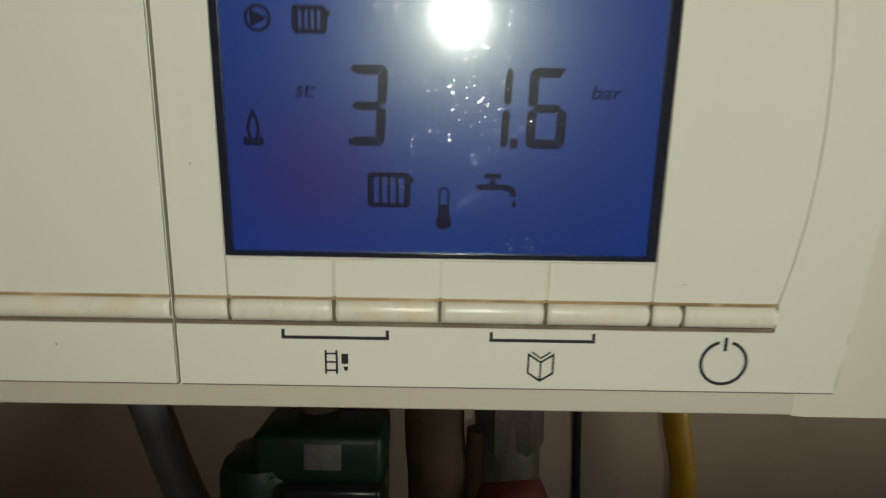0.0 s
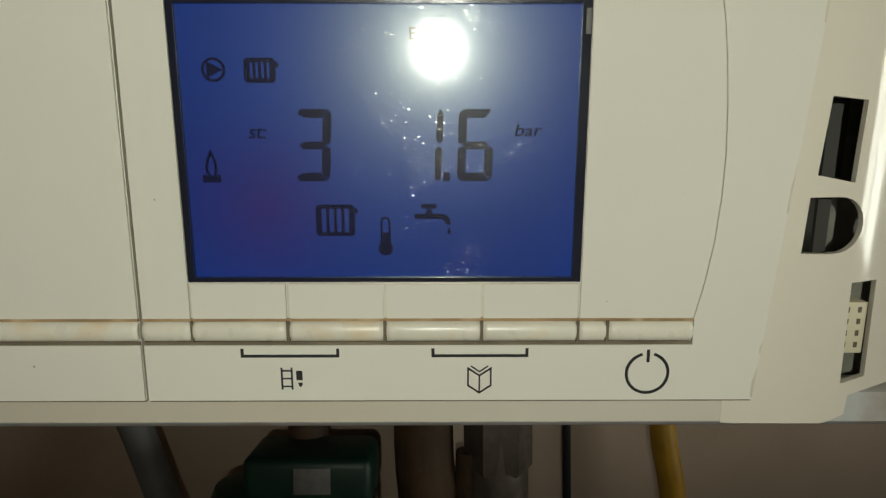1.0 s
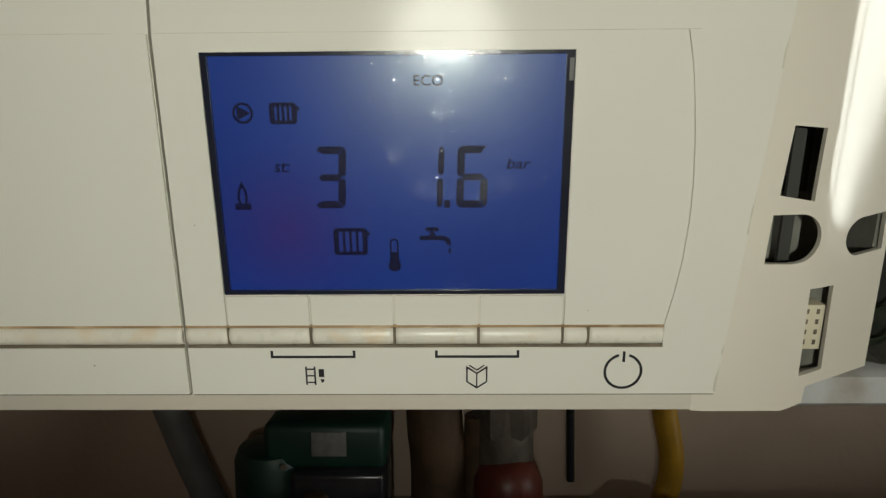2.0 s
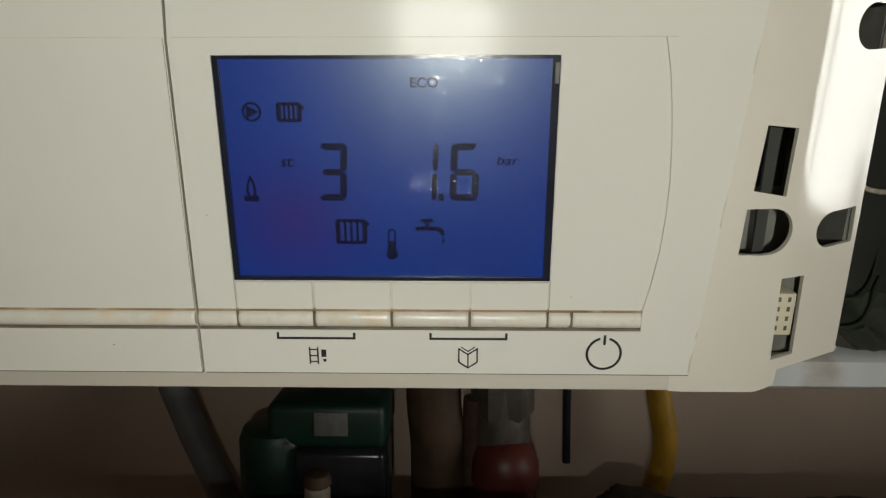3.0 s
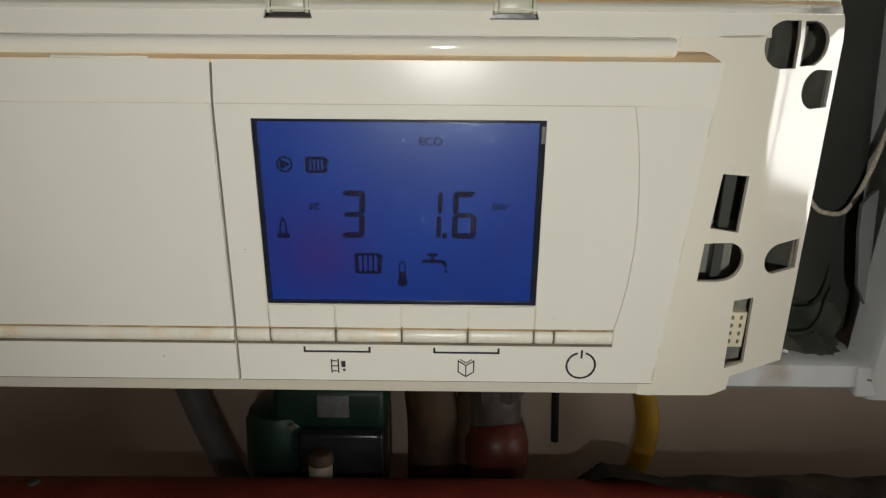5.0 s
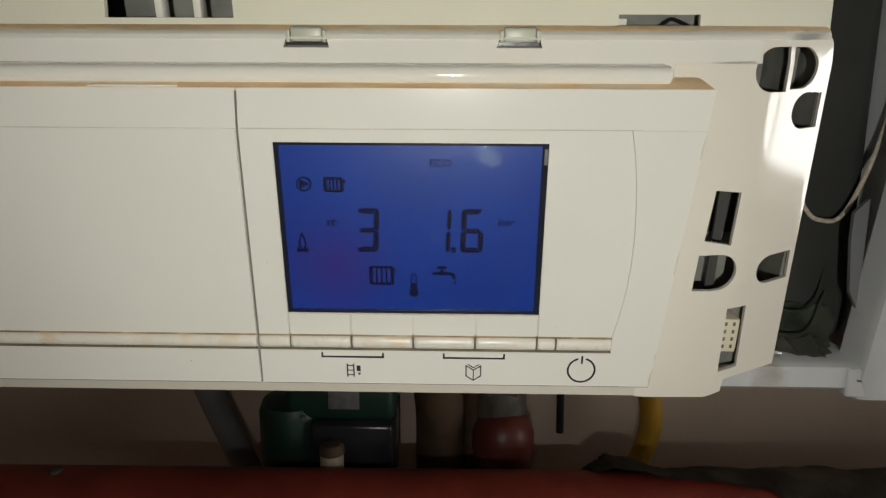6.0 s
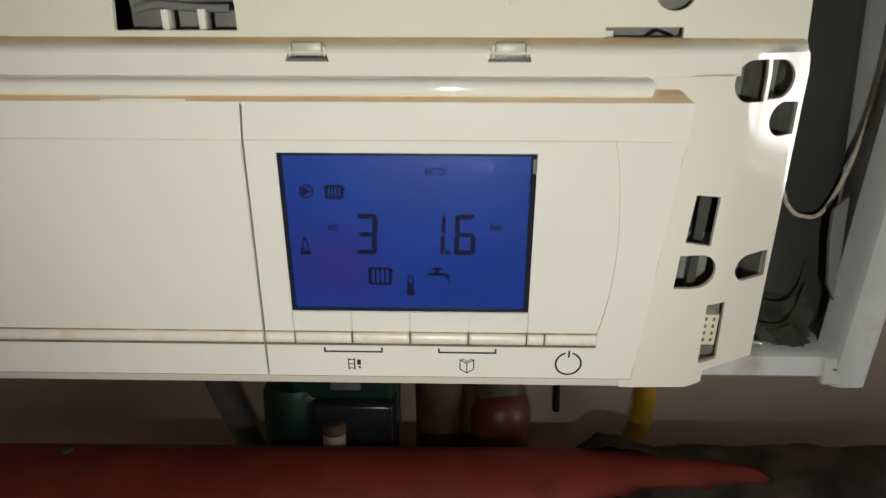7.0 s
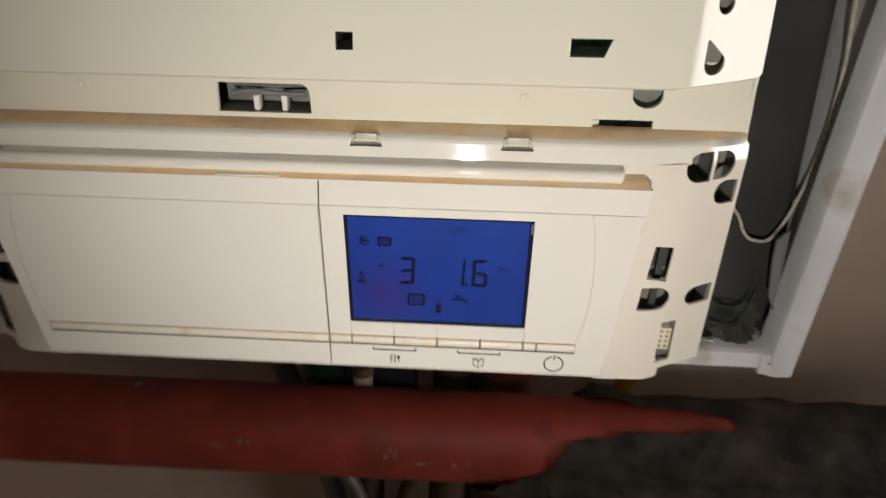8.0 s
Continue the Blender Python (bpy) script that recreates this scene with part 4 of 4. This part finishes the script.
def pump_sign(bm):
    stroke(bm, arc(-2.75, 3.58, 0.175, 0.175, 0, 360, 28)[:-1], 0.045, SY, ST, True)
    seg(bm, [(-2.86, 3.45), (-2.60, 3.58), (-2.86, 3.71)])


def flame_sign(bm):
    seg(bm, [(-3.06, 1.73), (-2.75, 1.73), (-2.75, 1.86), (-2.80, 1.86), (-2.86, 1.80), (-2.95, 1.80), (-3.0, 1.86), (-3.06, 1.86)])
    stroke(bm, [(-2.90, 2.24), (-2.96, 2.10), (-2.985, 1.97), (-2.95, 1.85), (-2.90, 1.80), (-2.85, 1.85), (-2.82, 1.97), (-2.84, 2.10)], 0.045, SY, ST, True)
    seg(bm, [(-2.93, 2.16), (-2.87, 2.16), (-2.90, 2.28)])


def thermometer_sign(bm):
    stroke(bm, [(-0.045, 0.68)] + arc(0.025, 1.05, 0.07, 0.07, 180, 0, 8) + [(0.095, 0.68)], 0.035, SY, ST)
    seg(bm, arc(0.025, 0.58, 0.13, 0.125, 0, 360, 20)[:-1])
    seg(bm, [(-0.06, 0.69), (0.11, 0.69), (0.11, 0.86), (-0.06, 0.86)])


def tap_sign(bm):
    seg(bm, [(0.53, 1.10), (0.53, 1.19), (0.72, 1.19), (0.74, 1.27), (0.82, 1.27), (0.84, 1.19), (1.0, 1.19), (1.09, 1.16), (1.14, 1.10), (1.16, 1.00), (1.07, 1.00), (1.04, 1.07), (0.98, 1.10)])
    seg(bm, [(0.66, 1.28), (0.90, 1.28), (0.92, 1.32), (0.90, 1.36), (0.66, 1.36), (0.64, 1.32)])
    seg(bm, arc(1.125, 0.87, 0.035, 0.04, -200, 20, 8) + [(1.125, 0.96)])


on_screen("pump_sign", pump_sign)
on_screen("flame_sign", flame_sign)
on_screen("thermometer_sign", thermometer_sign)
on_screen("tap_sign", tap_sign)

# ---- pipes under the boiler ----
pump = thing("circulation_pump", HOME, "dark green circulation pump with black terminal box", "pump")
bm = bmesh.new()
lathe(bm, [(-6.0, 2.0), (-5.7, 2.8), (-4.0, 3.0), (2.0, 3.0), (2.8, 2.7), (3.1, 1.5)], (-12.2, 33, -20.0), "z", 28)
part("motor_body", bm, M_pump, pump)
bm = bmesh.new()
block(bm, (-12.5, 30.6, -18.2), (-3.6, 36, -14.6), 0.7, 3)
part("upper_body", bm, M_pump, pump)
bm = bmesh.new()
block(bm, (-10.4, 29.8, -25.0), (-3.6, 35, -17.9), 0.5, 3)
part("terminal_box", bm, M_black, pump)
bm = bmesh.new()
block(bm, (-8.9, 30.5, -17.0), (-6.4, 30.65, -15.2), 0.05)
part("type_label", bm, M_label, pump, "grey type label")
bm = bmesh.new()
lathe(bm, [(-4.5, 1.0), (0.0, 0.92), (0.0, 0.5)], (-8.4, 29.0, -20.0), "z", 18)
gland = part("cable_gland", bm, M_tan, pump, "cream cable gland")
bm = bmesh.new()
lathe(bm, [(0.0, 1.02), (0.45, 0.98), (0.75, 0.75), (0.85, 0.3)], (-8.4, 29.1, -19.95), "z", 18)
part("gland_cap", bm, M_brown, gland, "dark brown cap")
bm = bmesh.new()
lathe(bm, [(0, 0.25), (-0.15, 0.2)], (-10.9, 30.4, -17.7), "y", 12)
part("screw", bm, M_zinc, pump)
bm = bmesh.new()
tube(bm, [(-9, 36, -60), (-9, 36, -27), (-9, 36, -8), (-9, 36, 8)], 1.5)
part("riser_pipe", bm, M_brown, pump)

for name, pts, r, mt, lab, cat in (
    ("drain_pipe", [(-24.2, 38, -12), (-22.7, 38, -15.6), (-20.9, 38, -20.5), (-18.9, 38, -25.3), (-15.5, 38, -34), (-12.5, 37, -46)], 1.25, M_hose, "grey plastic pipe slanting down under the boiler", "pipe"),
    ("gas_hose", [(18.2, 36, -6), (18.6, 38, -13), (18.75, 38, -16), (19.5, 38, -20.5), (19.0, 38, -24), (16.5, 37, -29), (13.0, 37, -36)], 1.02, M_yellow, "yellow gas hose curving down under the boiler", "hose"),
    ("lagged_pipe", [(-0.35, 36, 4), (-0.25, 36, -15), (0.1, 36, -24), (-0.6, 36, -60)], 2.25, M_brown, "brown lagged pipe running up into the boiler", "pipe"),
    ("thin_rod", [(11.35, 40, 2), (11.4, 40, -15), (11.5, 40, -23.4)], 0.36, M_black, "thin dark rod ending above the floor pipe", "rod"),
    ("branch_pipe", [(-3.4, 34, -29), (-3.45, 34, -33), (-4.6, 34, -37.2), (-7.0, 34, -46)], 0.9, M_brown, "thin brown pipe below the red pipe", "pipe"),
):
    bm = bmesh.new()
    tube(bm, pts, r, 18)
    single(name, bm, mt, HOME, lab, cat)
bm = bmesh.new()
tube(bm, [(-15.2, 34, -28), (-13.0, 34, -33.2), (-10.6, 34, -37.5), (-8.5, 34, -44)], 0.85, 16, ripple=0.16, steps=12)
single("corrugated_hose", bm, M_zinc, HOME, "corrugated metal hose below the red pipe", "hose")

valve = thing("shut_off_valve", HOME, "red elbow valve with steel union nut", "valve")
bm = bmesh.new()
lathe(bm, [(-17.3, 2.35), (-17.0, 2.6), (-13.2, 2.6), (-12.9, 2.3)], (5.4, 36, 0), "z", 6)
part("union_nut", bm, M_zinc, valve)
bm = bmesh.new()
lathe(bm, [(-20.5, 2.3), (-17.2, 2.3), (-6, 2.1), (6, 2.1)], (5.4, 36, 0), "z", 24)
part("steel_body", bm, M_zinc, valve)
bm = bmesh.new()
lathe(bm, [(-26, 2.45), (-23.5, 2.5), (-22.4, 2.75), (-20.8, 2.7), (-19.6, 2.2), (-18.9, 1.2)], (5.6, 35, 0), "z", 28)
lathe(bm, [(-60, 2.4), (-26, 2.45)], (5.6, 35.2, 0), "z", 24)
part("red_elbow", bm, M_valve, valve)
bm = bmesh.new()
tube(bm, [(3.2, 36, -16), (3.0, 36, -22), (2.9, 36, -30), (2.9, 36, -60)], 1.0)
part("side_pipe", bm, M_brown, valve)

# the thick red pipe and the black lagging round its end
PIPE = Vector((0, 26.0, -24.1))
red = thing("red_pipe", HOME, "thick red painted horizontal pipe with plaster splashes", "pipe")
bm = bmesh.new()
rings = []
for i in range(121):
    x = -165 + i * 2.0
    rings.append([bm.verts.new((x, PIPE.y - (4.05 + 0.04 * noise.noise(Vector((x * 0.2, k, 0)))) * math.cos(2 * math.pi * k / 40), PIPE.z + 4.05 * math.sin(2 * math.pi * k / 40) + 0.006 * x)) for k in range(40)])
for a, b in zip(rings, rings[1:]):
    for k in range(40):
        bm.faces.new((a[k], a[(k + 1) % 40], b[(k + 1) % 40], b[k]))
part("tube", bm, M_red, red)
for x, ang, rx, rz, n in ((-17.6, 14, 0.7, 0.6, 4), (-5.0, 10, 0.7, 0.6, 4), (-2.6, 2, 0.8, 0.5, 3), (0.9, -2, 0.8, 0.6, 3), (-20.0, 8, 0.7, 0.5, 2), (-9, 0, 0.3, 0.3, 2)):
    bm = bmesh.new()
    for j in range(n):
        a, xx = radians(ang + rng.uniform(-5, 5)), x + rng.uniform(-rx, rx)
        c = Vector((xx, PIPE.y - 4.06 * math.cos(a), PIPE.z + 4.06 * math.sin(a) + 0.006 * xx))
        nrm, up = Vector((0, -math.cos(a), math.sin(a))), Vector((0, math.sin(a), math.cos(a)))
        ring = [bm.verts.new(c + Vector((1, 0, 0)) * rx * 0.5 * rng.uniform(0.4, 1) * math.cos(t) + up * rz * 0.5 * rng.uniform(0.4, 1) * math.sin(t)) for t in [2 * math.pi * q / 9 for q in range(9)]]
        tip = bm.verts.new(c + nrm * 0.025)
        for q in range(9):
            bm.faces.new((ring[q], ring[(q + 1) % 9], tip))
    part("plaster_splash", bm, M_chip, red, "pale plaster splash")
bm = bmesh.new()
lathe(bm, [(-0.3, 0.5), (0.3, 0.45), (0.45, 0.2)], (-28.6, 26, -20.3), "z", 10)
part("weld_lump", bm, M_lag, red, "dark lump on top of the pipe")


def table(x, rows):
    for (xa, va), (xb, vb) in zip(rows, rows[1:]):
        if x <= xb:
            return va + (vb - va) * max(0.0, (x - xa) / (xb - xa))
    return rows[-1][1]


def sleeve(i0, i1):
    """Lumpy lagging: a thick uneven skin round the pipe, torn open at its front and top."""
    bm = bmesh.new()
    nx, na = 150, 90
    low = [(1.0, -62), (2.1, -42), (5, -24), (8, -8), (9.2, 14), (10.2, 33), (12, 38), (13.9, 41), (14.8, 46), (20, 49), (23.9, 54), (24.5, 60)]
    high = [(0, 262), (8.6, 262), (9.2, 104), (11, 94), (14.6, 82), (16.5, 79), (20.7, 76), (23.9, 73), (24.5, 60)]
    grid = []
    for i in range(i0, i1 + 1):
        x = 1.0 + 62.0 * (i / nx) ** 1.3
        lo, hi = table(x, low), table(x, high) - 360.0
        if x < 23.5:
            lo, hi = lo + 5 * noise.noise(Vector((x * 0.9, 1, 4))), hi + 4 * noise.noise(Vector((x * 1.1, 6, 2)))
        row = []
        for k in range(na + 1):
            a = lo + (hi - lo) * k / na
            q = Vector((x * 0.22, math.cos(radians(a)) * 1.6, math.sin(radians(a)) * 1.6))
            rise = min(1.0, max(0.0, (x - 0.5) / 9))
            under = max(0.0, -math.sin(radians(a + 15)))
            r = 4.30 + rise * (0.05 + 0.5 * noise.noise(q) + 3.2 * under) + 0.2 * noise.noise(q * 3.1)
            if a < -240 and x < 18:
                r += 0.75 * max(0.0, 1 - abs(x - 13.0) / 4.2)
            r = max(4.16, r)
            xx = x + 0.035 * max(0.0, -30 - a) * max(0.0, 1 - (x - 1) / 12)
            row.append(bm.verts.new((xx, PIPE.y - r * math.cos(radians(a)), PIPE.z + r * math.sin(radians(a)) + 0.006 * x)))
        grid.append(row)
    for a, b in zip(grid, grid[1:]):
        for k in range(na):
            bm.faces.new((a[k], a[k + 1], b[k + 1], b[k]))
    bmesh.ops.solidify(bm, geom=bm.faces[:], thickness=-0.35)
    return bm


lagging = thing("pipe_lagging", HOME, "torn black lumpy lagging wrapped round the red pipe", "lagging")
part("torn_wrap", sleeve(0, 71), M_lag, lagging, "black lagging torn open along the pipe")
part("closed_wrap", sleeve(71, 150), M_lag, lagging)

# grey smudges on the panel's right field
for x, z, rx, rz in ((6.25, 4.72, 0.10, 0.10), (6.30, 4.38, 0.13, 0.05), (5.95, 3.95, 0.07, 0.12)):
    bm = bmesh.new()
    plate(bm, [(x + rx * rng.uniform(0.6, 1) * math.cos(t), z + rz * rng.uniform(0.6, 1) * math.sin(t)) for t in [2 * math.pi * q / 11 for q in range(11)]], [], 0.0525, 0.003)
    part("smudge", bm, M_smudge, panel, "faint grey smudge", smooth=False)
# brown dirt that has gathered along the panel's outer edge
for z0, z1, w in ((-2.18, -1.55, 0.05), (-1.35, -1.1, 0.03), (1.2, 2.1, 0.025), (4.3, 4.95, 0.035)):
    bm = bmesh.new()
    plate(bm, [(edge_x(z0) - 0.022, z0), (edge_x(z1) - 0.022, z1), (edge_x((z0 + z1) / 2) - 0.03 - w, (z0 + z1) / 2), (edge_x(z0) - 0.03 - w * 0.6, z0 + 0.02)], [], -0.003, 0.003)
    part("edge_grime", bm, M_smudge, panel, "tan dirt along the panel edge", smooth=False)
